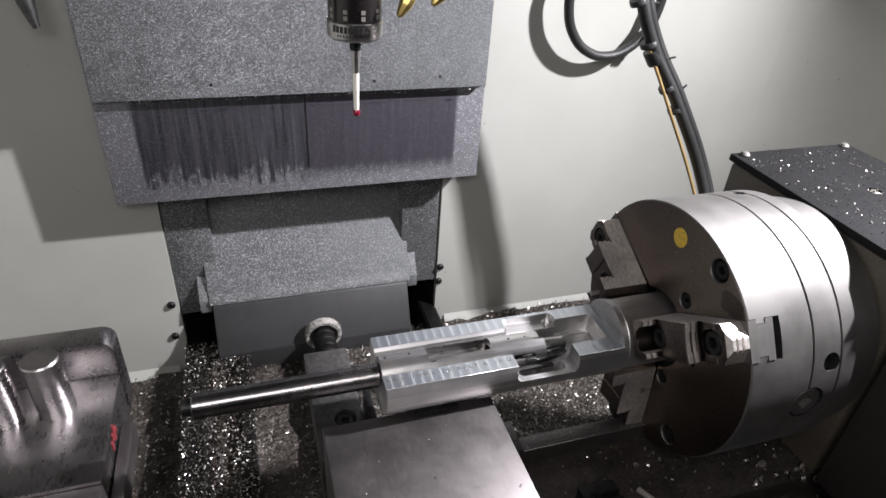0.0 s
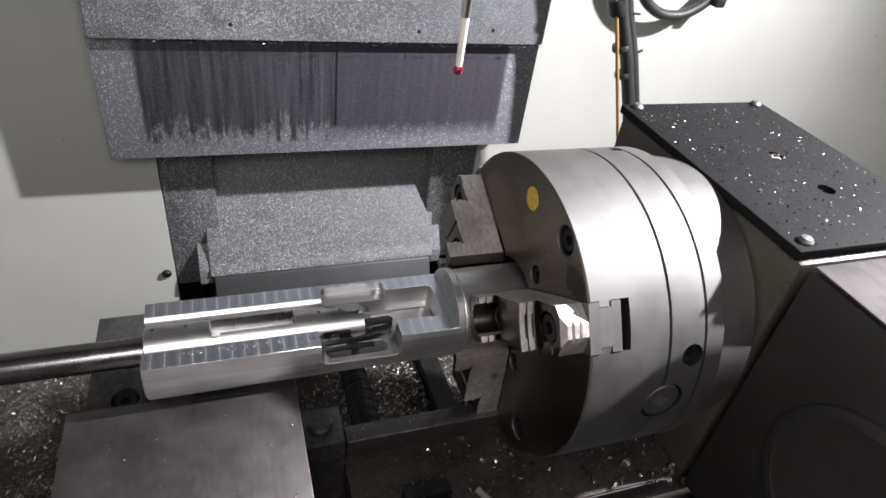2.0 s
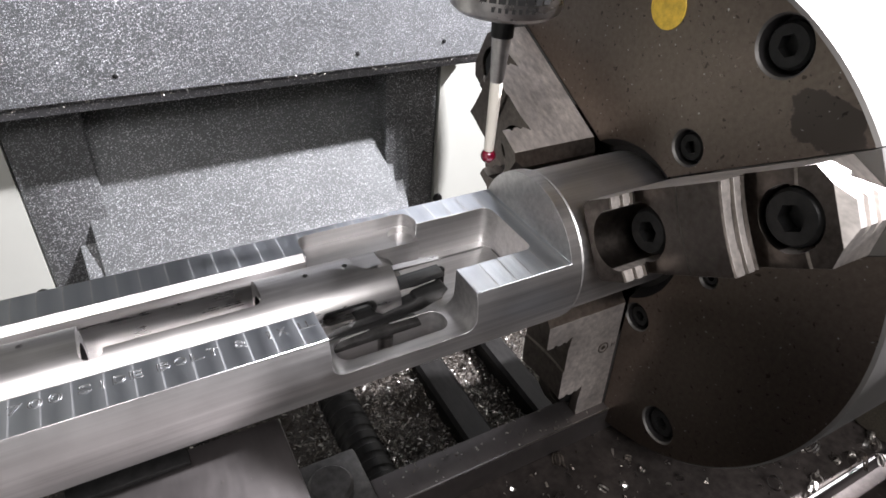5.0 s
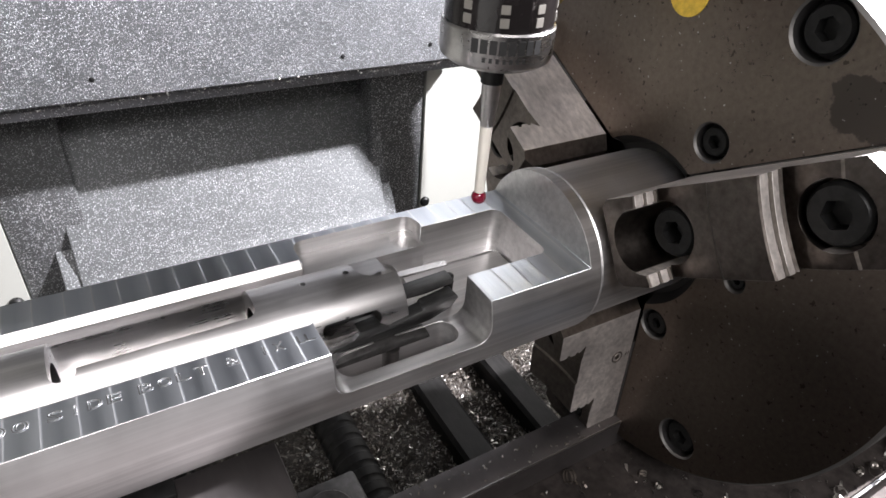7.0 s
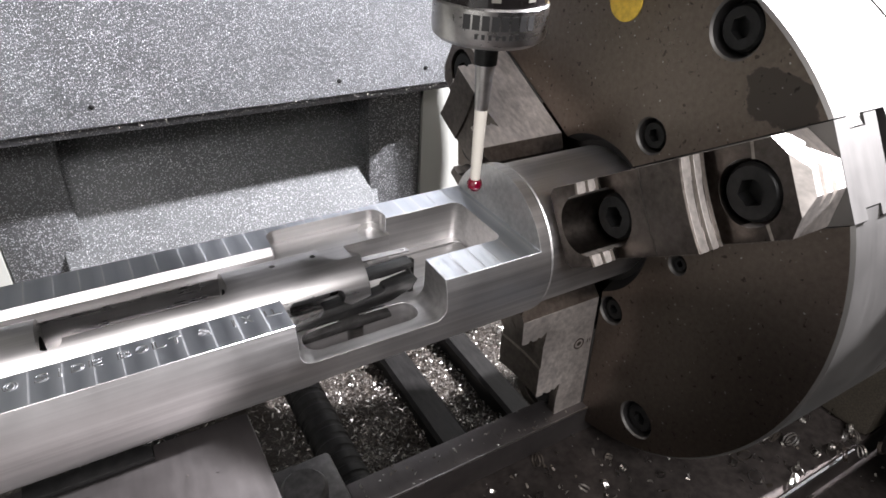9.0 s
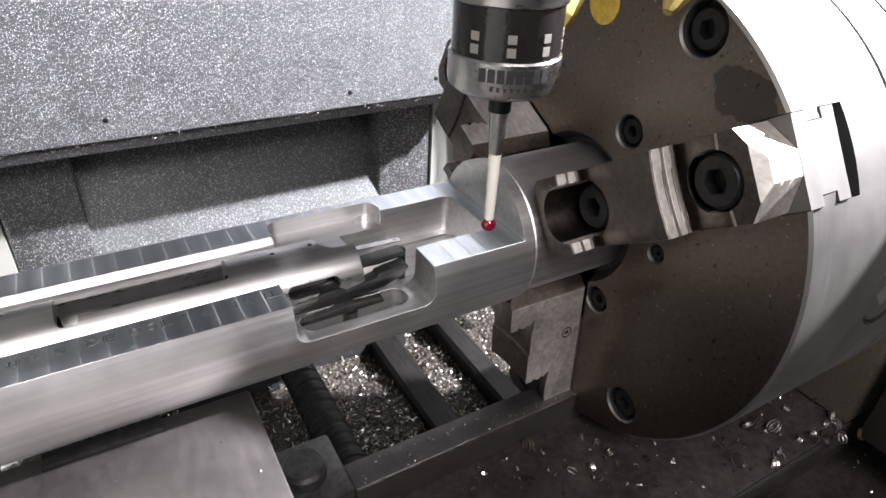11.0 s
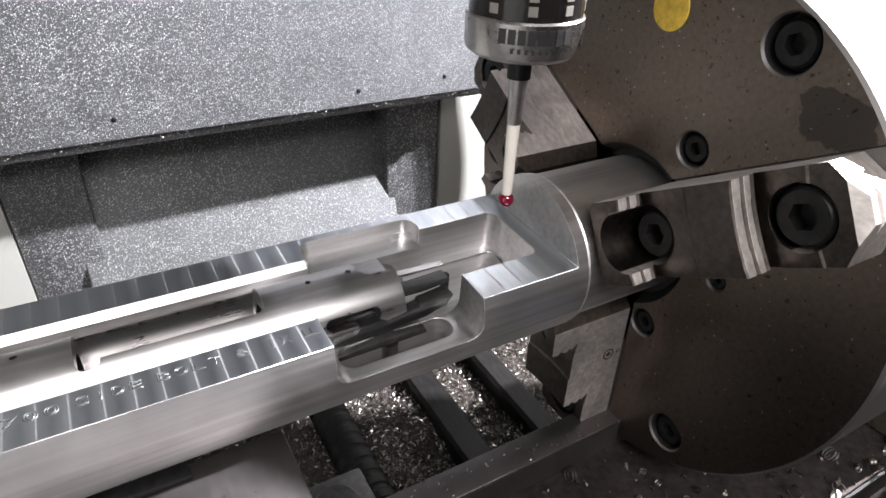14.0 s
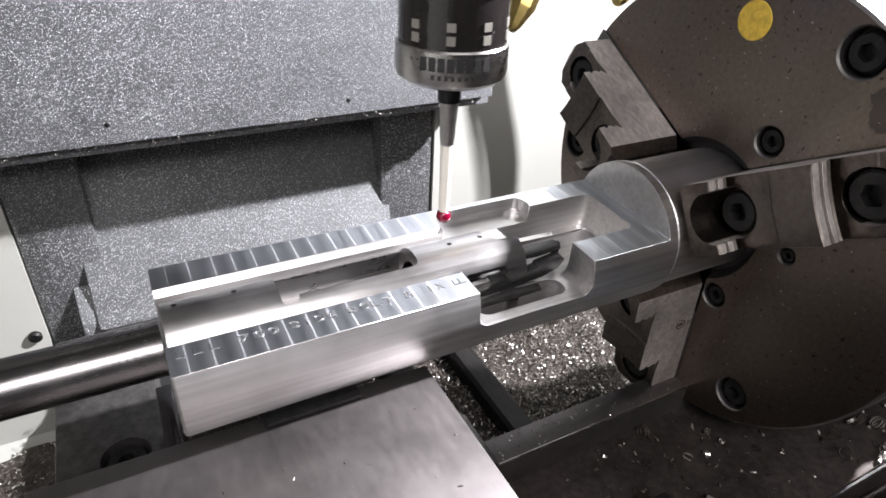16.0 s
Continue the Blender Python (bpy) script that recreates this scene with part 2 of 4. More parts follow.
M = dict(
    wall=wall_paint(),
    # dark grey for the unseen front wall and roof, keeps bounced light low
    far_wall=plain("low_bounce_grey", (0.17, 0.168, 0.16), 0.5, var=0.25, scale=8),
    ground=metal("fine_ground_steel", 0.48, 0.21, (1, 0.3, 1), 400, 0.10, 0.10, stain=0.25, tint=(1, 0.95, 0.96)),
    cover=speckled("swarf_dusted_cover", 0.12, speck_scale=760, speck=(0.58, 0.60, 0.62), amount=0.27, tint=(0.95, 0.99, 1.04), haze=0.36),
    lower=wiped_sheet(),
    pillar=speckled("swarf_dusted_casting", 0.075, speck_scale=700, amount=0.52, tint=(0.96, 1, 1.01), haze=0.15),
    skirt=speckled("oily_dark_sheet", 0.030, speck_scale=560, amount=0.80, tint=(1, 0.98, 1.0), rough=0.45, haze=0.05),
    tin=speckled("swarf_dusted_way_cover", 0.11, speck_scale=640, amount=0.42, tint=(0.93, 1.0, 1.02), haze=0.24),
    chuck=metal("ground_steel", 0.20, 0.53, (1, 0.03, 0.03), 800, 0.05, 0.06, stain=0.20, tint=(1, 0.97, 0.93)),
    face=turned_face(),
    # brushed jaw sides, made pale so the colour carries how they are lit
    flank=metal("lit_brushed_flank", 0.72, 0.52, (1, 0.06, 1), 420, 0.2, 0.12, stain=0.3, tint=(1, 0.94, 0.89)),
    jaw=metal("worn_hardened_steel", 0.23, 0.34, (1, 1, 1), 350, 0.25, 0.2, stain=0.3, tint=(1, 0.89, 0.79)),
    black=metal("blackened_screw", 0.030, 0.38, (1, 1, 1), 300, 0.3, 0.2, metallic=0.7, stain=0.3),
    # near-black that puts the shade of holes, slots and recesses into the colour
    hole=plain("recess_shade", (0.012, 0.011, 0.011), 0.6),
    alu=metal("turned_aluminium", 0.70, 0.33, (0.015, 1, 1), 420, 0.14, 0.40, stain=0.14, tint=(1.0, 0.985, 0.98), aniso=0.45),
    flat=flats_metal("milled_aluminium"),
    arbor=metal("dark_polished_bar", 0.32, 0.17, (0.02, 1, 1), 500, 0.12, 0.04, stain=0.25, tint=(1, 0.96, 0.96)),
    steel=metal("bright_bar_steel", 0.55, 0.22, (0.02, 1, 1), 500, 0.12, 0.05, stain=0.2, tint=(1, 0.97, 0.95)),
    receiver=metal("satin_round_steel", 0.62, 0.22, (0.03, 1, 1), 500, 0.12, 0.12, stain=0.15, tint=(1, 0.98, 0.97), aniso=0.5),
    bore=metal("dark_bore_steel", 0.20, 0.26, (0.05, 1, 1), 400, 0.15, 0.1, stain=0.3, tint=(1, 0.97, 0.96)),
    inner=metal("dark_tool_steel", 0.13, 0.4, (0.2, 1, 1), 300, 0.3, 0.15, stain=0.3),
    block=metal("ground_plate_steel", 0.19, 0.44, (1, 0.25, 1), 350, 0.06, 0.05, stain=0.30, tint=(1, 0.93, 0.92), dirt_scale=14),
    dark=metal("oiled_dark_steel", 0.12, 0.42, (1, 1, 1), 260, 0.3, 0.25, metallic=0.8, stain=0.45, tint=(1, 0.97, 0.95)),
    plate=metal("oiled_base_plate", 0.080, 0.48, (1, 1, 1), 240, 0.3, 0.25, metallic=0.75, stain=0.5, tint=(1, 0.86, 0.80)),
    rail=metal("wet_black_rail", 0.020, 0.48, (1, 0.2, 1), 260, 0.4, 0.25, metallic=0.7, stain=0.5, tint=(1, 0.95, 0.92)),
    cast=speckled("painted_casting", 0.028, speck_scale=700, amount=0.92, tint=(1, 0.90, 0.78), rough=0.42, haze=0.03, stain=0.5),
    lid=speckled("black_crackle_lid", 0.015, speck_scale=420, amount=0.92, tint=(1, 1, 1.05), rough=0.70, haze=0.0),
    khaki=speckled("stained_bare_casting", 0.10, speck_scale=500, amount=1.0, speck=(0.05, 0.045, 0.035), tint=(1, 0.86, 0.66), rough=0.45, stain=0.5, haze=0.1),
    # oily jaw fronts, made dark so the colour carries their shade
    jaw_face=metal("shaded_oily_steel", 0.165, 0.24, (1, 1, 1), 350, 0.25, 0.15, stain=0.35, tint=(1, 0.87, 0.78)),
    rubber=speckled("dusty_black_rubber", 0.018, speck_scale=560, amount=0.78, speck=(0.34, 0.33, 0.32), rough=0.45, haze=0.03),
    hose=plain("yellow_hose", (0.26, 0.18, 0.075), 0.45),
    ceramic=plain("white_ceramic", (0.82, 0.78, 0.70), 0.35, var=0.05),
    glass=plain("dark_window_band", (0.015, 0.013, 0.013), 0.08, var=0.3),
    brass=metal("brass", 0.62, 0.28, (1, 1, 1), 300, 0.15, 0.1, tint=(1, 0.76, 0.28), stain=0.2),
    blue=plain("blue_plastic", (0.012, 0.035, 0.30), 0.4),
    yellow=plain("yellow_paint_dot", (0.62, 0.42, 0.05), 0.5, var=0.2, scale=300),
    print=plain("black_print", (0.02, 0.02, 0.02), 0.5),
    mark=plain("red_ink", (0.22, 0.03, 0.035), 0.5),
    white=plain("white_plastic", (0.20, 0.19, 0.17), 0.5),
    caked=plain("caked_dust", (0.30, 0.29, 0.27), 0.8, var=0.6, scale=160, bump_s=0.8),
)
M["lid"].node_tree.nodes["Principled BSDF"].inputs["Specular IOR Level"].default_value = 0.08
ruby, nt_, b_ = material("ruby")
b_.inputs["Base Color"].default_value = (0.26, 0.002, 0.03, 1)
b_.inputs["Roughness"].default_value = 0.06
b_.inputs["Transmission Weight"].default_value = 0.35
b_.inputs["IOR"].default_value = 1.76
M["ruby"] = ruby
cup_m, nt_, b_ = material("clear_plastic")
b_.inputs["Base Color"].default_value = (0.42, 0.52, 0.64, 1)
b_.inputs["Roughness"].default_value = 0.15
b_.inputs["Transmission Weight"].default_value = 0.25
M["cup"] = cup_m

# ---- mesh helpers ----
BASE = {}
TABLE_THINGS, HEAD_THINGS, TURNING = [], [], []


def thing(name, base, label, category, rides="", group="", kind=""):
    """An empty at the thing's base; its parts are given in machine coordinates."""
    e = new(name)
    e.empty_display_size = 0.02
    e.location = base
    BASE[e] = Vector(base)
    tagged(e, label, category, group, kind)
    if rides == "table":
        TABLE_THINGS.append(e)
    elif rides == "turn":
        TURNING.append(e)
    elif rides == "head":
        HEAD_THINGS.append(e)
    return e


def root_of(ob):
    while ob.parent:
        ob = ob.parent
    return ob


def part(name, bm, mat, parent=None, label="", smooth=35):
    me = bpy.data.meshes.new(name)
    if parent:
        bmesh.ops.translate(bm, vec=-BASE[root_of(parent)], verts=bm.verts)
    bmesh.ops.recalc_face_normals(bm, faces=bm.faces)
    bm.to_mesh(me)
    bm.free()
    me.materials.append(M[mat] if isinstance(mat, str) else mat)
    if smooth:
        me.shade_smooth()
        me.set_sharp_from_angle(angle=radians(smooth))
    ob = new(name, me)
    ob.parent = parent
    if label:
        tagged(ob, label)
    return ob


def solid(name, bm, mat, label, category, rides="", kind="", smooth=35, group=""):
    """A thing that is a single mesh, in machine coordinates, origin at its middle foot."""
    vs = [v.co for v in bm.verts]
    base = Vector(((min(v.x for v in vs) + max(v.x for v in vs)) / 2, (min(v.y for v in vs) + max(v.y for v in vs)) / 2, min(v.z for v in vs)))
    bmesh.ops.translate(bm, vec=-base, verts=bm.verts)
    ob = part(name, bm, mat, None, "", smooth)
    ob.location = base
    BASE[ob] = base
    tagged(ob, label, category, group, kind)
    {"table": TABLE_THINGS, "turn": TURNING, "head": HEAD_THINGS, "": []}[rides].append(ob)
    return ob


def box(x0, x1, y0, y1, z0, z1, bev=0.0, bm=None, seg=2):
    b = bmesh.new()
    r = bmesh.ops.create_cube(b, size=1)
    for v in b.verts:
        v.co = Vector((x0 + (v.co.x + .5) * (x1 - x0), y0 + (v.co.y + .5) * (y1 - y0), z0 + (v.co.z + .5) * (z1 - z0)))
    if bev:
        bmesh.ops.bevel(b, geom=b.edges[:], offset=bev, segments=seg, affect="EDGES", profile=0.5)
    return join(bm, b)


def join(bm, b):
    if bm is None:
        return b
    tmp = bpy.data.meshes.new("tmp")
    b.to_mesh(tmp)
    b.free()
    bm.from_mesh(tmp)
    bpy.data.meshes.remove(tmp)
    return bm


def lathe(profile, origin=(0, 0, 0), axis="x", seg=48, bm=None, start=0.0):
    """Turns (along, radius) pairs round an axis through origin."""
    b = bmesh.new()
    ox, oy, oz = origin
    rings = []
    for a, r in profile:
        ring = []
        for i in range(seg):
            th = start + 2 * math.pi * i / seg
            c, s = r * math.cos(th), r * math.sin(th)
            p = {"x": (ox + a, oy + c, oz + s), "y": (ox + c, oy + a, oz + s), "z": (ox + c, oy + s, oz + a)}[axis]
            ring.append(b.verts.new(p))
        rings.append(ring)
    for r0, r1 in zip(rings, rings[1:]):
        for i in range(seg):
            b.faces.new((r0[i], r0[(i + 1) % seg], r1[(i + 1) % seg], r1[i]))
    b.faces.new(rings[0])
    b.faces.new(rings[-1])
    bmesh.ops.remove_doubles(b, verts=b.verts, dist=1e-7)
    return join(bm, b)


def prism(pts, plane, a0, a1, bm=None, bev=0.0):
    """Extrudes a closed outline. plane: 'xz' along y, 'yz' along x, 'xy' along z."""
    b = bmesh.new()

    def p3(p, a):
        u, v = p
        return {"xz": (u, a, v), "yz": (a, u, v), "xy": (u, v, a)}[plane]
    lo = [b.verts.new(p3(p, a0)) for p in pts]
    hi = [b.verts.new(p3(p, a1)) for p in pts]
    n = len(pts)
    for i in range(n):
        b.faces.new((lo[i], lo[(i + 1) % n], hi[(i + 1) % n], hi[i]))
    b.faces.new(lo)
    b.faces.new(hi)
    bmesh.ops.recalc_face_normals(b, faces=b.faces)
    if bev:
        bmesh.ops.bevel(b, geom=b.edges[:], offset=bev, segments=2, affect="EDGES", profile=0.5)
    return join(bm, b)


def rounded(x0, x1, y0, y1, r, n=5, corners=(1, 1, 1, 1)):
    """Outline of a rectangle with rounded corners, from the lower left counter-clockwise."""
    out = []
    for k, (cx, cy, a) in enumerate(((x0 + r, y0 + r, 180), (x1 - r, y0 + r, 270), (x1 - r, y1 - r, 0), (x0 + r, y1 - r, 90))):
        if not corners[k]:
            out.append(((x0, x1, x1, x0)[k], (y0, y0, y1, y1)[k]))
            continue
        for i in range(n + 1):
            t = radians(a + 90 * i / n)
            out.append((cx + r * math.cos(t), cy + r * math.sin(t)))
    return out


def carve(bm, cutters):
    """The first mesh less all the cutters."""
    def ob_of(b, nm):
        bmesh.ops.recalc_face_normals(b, faces=b.faces)
        me = bpy.data.meshes.new(nm)
        b.to_mesh(me)
        b.free()
        return new(nm, me)
    target = ob_of(bm, "carved")
    made = [ob_of(c, "cutter") for c in cutters]
    for c in made:
        md = target.modifiers.new("cut", "BOOLEAN")
        md.operation, md.object, md.solver = "DIFFERENCE", c, "EXACT"
    dg = bpy.context.evaluated_depsgraph_get()
    me = bpy.data.meshes.new_from_object(target.evaluated_get(dg))
    out = bmesh.new()
    out.from_mesh(me)
    for o in (target, *made):
        d = o.data
        bpy.data.objects.remove(o)
        bpy.data.meshes.remove(d)
    bpy.data.meshes.remove(me)
    bmesh.ops.remove_doubles(out, verts=out.verts, dist=1e-6)
    return out


def broken_edges(ob, width):
    """Small machined chamfers on all sharp edges."""
    md = ob.modifiers.new("edge", "BEVEL")
    md.width, md.segments, md.limit_method, md.angle_limit = width, 1, "ANGLE", radians(38)
    md.use_clamp_overlap = True
    return ob


def turned(bm, m):
    bmesh.ops.transform(bm, matrix=m, verts=bm.verts)
    return bm


def tube(name, pts, radius, mat, parent=None, label=""):
    """A round hose along a smooth line."""
    cu = bpy.data.curves.new(name, "CURVE")
    cu.dimensions, cu.bevel_depth, cu.bevel_resolution, cu.resolution_u = "3D", radius, 4, 10
    sp = cu.splines.new("BEZIER")
    sp.bezier_points.add(len(pts) - 1)
    for bp, p in zip(sp.bezier_points, pts):
        bp.co = p
        bp.handle_left_type = bp.handle_right_type = "AUTO"
    cu.use_fill_caps = True
    tmp = new("tmp", cu)
    dg = bpy.context.evaluated_depsgraph_get()
    me = bpy.data.meshes.new_from_object(tmp.evaluated_get(dg))
    bpy.data.objects.remove(tmp)
    b = bmesh.new()
    b.from_mesh(me)
    return part(name, b, mat, parent, label, 60)


def socket_screw(where, direction, r, h, parent, name="socket_screw", mat="black", hexr=0.5):
    """A cap screw: knurled head, chamfer and a six-sided socket."""
    b = lathe([(0, r), (h * 0.85, r), (h, r * 0.88)], axis="z", seg=28)
    hexa = lathe([(h * 0.35, r * hexr), (h * 1.5, r * hexr)], axis="z", seg=6)
    b = carve(b, [hexa])
    q = Vector((0, 0, 1)).rotation_difference(Vector(direction)).to_matrix().to_4x4()
    turned(b, Matrix.Translation(where) @ q)
    return part(name, b, mat, parent)

# ---- enclosure ----
WALL_Y, FLOOR_Z = 0.515, -0.445
CUT = (-0.504, -0.056)


def structure(name, bm, mat, label, category, smooth=35):
    ob = part(name, bm, mat, None, "", smooth)
    return tagged(ob, label, category, "", "structure")


def enclosure():
    """Back wall with the opening for the column, a rounded right corner, side walls, front with its door opening."""
    t = 0.012
    back = box(-1.02, CUT[0], WALL_Y, WALL_Y + t, -0.445, 1.15)
    box(CUT[1], 0.56, WALL_Y, WALL_Y + t, -0.445, 1.15, bm=back)
    box(CUT[0], CUT[1], WALL_Y, WALL_Y + t, 0.45, 1.15, bm=back)
    structure("wall_north", back, "wall", "cream painted sheet metal rear wall spotted with swarf", "wall")
    r, n = 0.14, 12
    arc = [(0.56 + r * math.sin(math.pi / 2 * i / n), WALL_Y - r + r * math.cos(math.pi / 2 * i / n)) for i in range(n + 1)]
    arc += [(0.56 + (r + t) * math.sin(math.pi / 2 * i / n), WALL_Y - r + (r + t) * math.cos(math.pi / 2 * i / n)) for i in range(n, -1, -1)]
    structure("wall_corner", prism(arc, "xy", -0.445, 1.15), "wall", "rounded cream sheet metal corner of the enclosure", "wall", 60)
    structure("wall_east", box(0.70, 0.712, -0.80, WALL_Y - r, -0.445, 1.15), "wall", "cream painted sheet metal side wall", "wall")
    structure("wall_west", box(-1.02, -1.008, -0.80, WALL_Y, -0.445, 1.15), "wall", "cream painted sheet metal side wall", "wall")
    front = box(-1.02, -0.80, -0.812, -0.80, -0.445, 1.15)
    box(0.45, 0.712, -0.812, -0.80, -0.445, 1.15, bm=front)
    box(-0.80, 0.45, -0.812, -0.80, -0.445, -0.28, bm=front)
    box(-0.80, 0.45, -0.812, -0.80, 0.90, 1.15, bm=front)
    structure("wall_south", front, "far_wall", "unseen front wall with an open doorway, darkened grey to cut bounced light", "wall")
    structure("ceiling", box(-1.02, 0.712, -0.812, WALL_Y + 0.3, 1.15, 1.162), "far_wall", "unseen sheet metal roof of the enclosure, darkened grey to cut bounced light", "ceiling")
    structure("floor", box(-1.02, 0.712, -0.812, WALL_Y + 0.3, FLOOR_Z - 0.02, FLOOR_Z), "dark", "oily steel chip pan floor of the machine", "floor")
    lip = prism([(WALL_Y, -0.408), (WALL_Y - 0.012, -0.408), (WALL_Y - 0.012, -0.402), (WALL_Y, -0.385)], "yz", -1.0, CUT[0] - 0.02)
    turned(lip, Matrix.Translation((0, 0, -0.027)))
    prism([(WALL_Y, -0.408), (WALL_Y - 0.012, -0.408), (WALL_Y - 0.012, -0.402), (WALL_Y, -0.385)], "yz", CUT[1] + 0.02, 0.56, bm=lip)
    structure("trim", lip, "wall", "folded cream lip along the foot of the wall", "trim")
    # closing sheet behind the opening, coloured near-black for the shade there
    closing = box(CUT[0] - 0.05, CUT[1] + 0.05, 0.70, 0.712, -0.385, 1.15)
    structure("wall_recess", closing, "hole", "near-black sheet closing the column opening, recess shade in its colour", "wall")


enclosure()


def wall_screw(x, z):
    b = lathe([(0, 0.0065), (-0.003, 0.0065), (-0.005, 0.0045)], (0, 0, 0), "y", 20)
    lathe([(-0.0051, 0.0025), (-0.0053, 0.0025)], (0, 0, 0), "y", 6, bm=b)
    turned(b, Matrix.Translation((x, WALL_Y, z)))
    return solid("wall_screw", b, "black", "small dark button screw in the cream wall", "screw", group="wall screws")


for sx, sz in ((-0.5155, -0.279), (-0.0505, -0.270), (-0.520, -0.345), (-0.052, -0.302)):
    wall_screw(sx, sz)

# ---- column, covers ----


def column():
    """Column casting seen through the wall opening: two pillars and the stepped way cover between."""
    e = thing("machine_column", (-0.28, 0.56, -0.36), "grey machine column casting dusted with swarf, stepped cover at its foot", "machine part")
    part("pillar", box(CUT[0] + 0.0008, -0.436, 0.5175, 0.66, -0.305, 0.45, 0.004), "pillar", e)
    part("pillar", box(-0.126, CUT[1] - 0.0008, 0.5175, 0.66, -0.300, 0.45, 0.004), "pillar", e)
    # slanted cover with a rolled lower edge
    prof = [(0.64, -0.06), (0.575, -0.06), (0.560, -0.085), (0.500, -0.256), (0.493, -0.268), (0.490, -0.275), (0.64, -0.275)]
    part("way_cover", prism(prof, "yz", -0.455, -0.115, bev=0.002), "tin", e)
    skirt = [(0.64, -0.2755), (0.489, -0.2755), (0.452, -0.352), (0.450, -0.412), (0.64, -0.412)]
    part("skirt", prism(skirt, "yz", -0.450, -0.120, bev=0.002), "skirt", e, "dark oily lower skirt of the cover")
    for x0, x1 in ((-0.470, -0.452), (-0.118, -0.100)):
        step = [(0.545, -0.205), (0.528, -0.215), (0.496, -0.268), (0.494, -0.290), (0.56, -0.290)]
        part("cover_flange", prism(step, "yz", x0, x1, bev=0.0015), "tin", e)
    return e


column()


def cover_panel(name, x0, x1, y0, y1, z0, z1, mat, label, rides):
    e = thing(name, ((x0 + x1) / 2, y0, z0), label, "machine cover", rides)
    part("sheet", box(x0, x1, y0, y1, z0, z1, 0.0015), mat, e)
    return e


low = cover_panel("lower_way_cover", -0.546, -0.0175, 0.462, 0.500, -0.060, 0.40, "lower", "grey sheet way cover, its middle wiped dark with runs", "")
part("fold", box(-0.546, -0.0175, 0.472, 0.500, -0.0635, -0.0605), "pillar", low)
part("seam", box(-0.2825, -0.2809, 0.4612, 0.4622, -0.022, 0.40), "rubber", low, "dark upright seam")
upp = cover_panel("upper_way_cover", -0.541, -0.022, 0.447, 0.4595, 0.0925, 0.70, "cover", "grey sheet way cover thickly dusted with bright swarf", "")
part("wiper", box(-0.540, -0.023, 0.4585, 0.4615, 0.0900, 0.0960), "rubber", upp, "torn black rubber wiper strip")
for sx, sz in ((-0.0931, 0.110), (-0.1878, 0.107), (-0.40, 0.110)):
    part("rivet", lathe([(0, 0.0022), (-0.0008, 0.002), (-0.0012, 0.001)], (sx, 0.447, sz), "y", 12), "black", upp)

# ---- floor: guides, ball screw, swarf ----


def guide_rail(x, w, z0, z1):
    b = prism([(x - w / 2, z0), (x + w / 2, z0), (x + w / 2, z1 - 0.004), (x + w / 2 - 0.004, z1), (x - w / 2 + 0.004, z1), (x - w / 2, z1 - 0.004)], "xz", -0.30, 0.70)
    return solid("guide_rail", b, "rail", "oily dark steel guide rail half buried in swarf", "rail", group="guide rails")


for gx, gw in ((-0.487, 0.036), (-0.412, 0.022), (-0.155, 0.034), (-0.070, 0.030)):
    guide_rail(gx, gw, FLOOR_Z, -0.360)


def ball_screw():
    e = thing("ball_screw", (-0.2772, 0.2, FLOOR_Z), "oily steel ball screw running to the column", "machine part")
    prof = []
    for i in range(47):
        a = -0.30 + i * 0.016
        prof += [(a, 0.0176), (a + 0.001, 0.0184), (a + 0.0095, 0.0184), (a + 0.0105, 0.0176), (a + 0.0130, 0.0174)]
    part("screw_shaft", lathe(prof, (-0.2772, 0, -0.333), "y", 28), "rail", e)
    face = Matrix.Translation((-0.2772, 0.4505, -0.333)) @ Euler((radians(90), 0, 0)).to_matrix().to_4x4()
    ring = carve(lathe([(-0.004, 0.0310), (0.006, 0.0310), (0.009, 0.0290)], (0, 0, 0), "z", 48), [lathe([(-0.01, 0.0245), (0.02, 0.0245)], (0, 0, 0), "z", 40)])
    part("seal_ring", turned(ring, face), "caked", e, "pale seal ring caked with chips")
    part("seal_cup", turned(lathe([(0.0, 0.0243), (0.002, 0.0243)], (0, 0, 0), "z", 40), face), "dark", e)
    part("bearing_block", box(-0.305, -0.249, -0.02, 0.06, FLOOR_Z, -0.352, 0.003), "dark", e)
    return e


ball_screw()


def swarf(name, n, area, seed, mat, label, size=(0.0025, 0.008), heap=0.006):
    """Loose curled chips: bent strips strewn and heaped."""
    rnd = random.Random(seed)
    verts, faces = [], []
    for _ in range(n):
        x0, x1, y0, y1, zf = area
        x, y = rnd.uniform(x0, x1), rnd.uniform(y0, y1)
        z = zf(x, y) + rnd.random() ** 2 * heap
        L = rnd.uniform(*size)
        W = min(rnd.uniform(0.0008, 0.0022), 0.45 * L)
        m = Euler((rnd.uniform(-0.9, 0.9), rnd.uniform(-0.9, 0.9), rnd.uniform(0, 6.28))).to_matrix()
        k = rnd.uniform(-0.5, 0.5) * L
        base = len(verts)
        for px, pz in ((-0.5 * L, 0), (-0.17 * L, k * 0.8), (0.17 * L, k * 0.8), (0.5 * L, 0)):
            for py in (-W / 2, W / 2):
                v = m @ Vector((px, py, pz)) + Vector((x, y, z))
                verts.append(v)
        for i in range(3):
            faces.append((base + 2 * i, base + 2 * i + 1, base + 2 * i + 3, base + 2 * i + 2))
    me = bpy.data.meshes.new(name)
    me.from_pydata(verts, [], faces)
    me.materials.append(M[mat])
    ob = new(name, me)
    return tagged(ob, label, "swarf", "", "stuff")


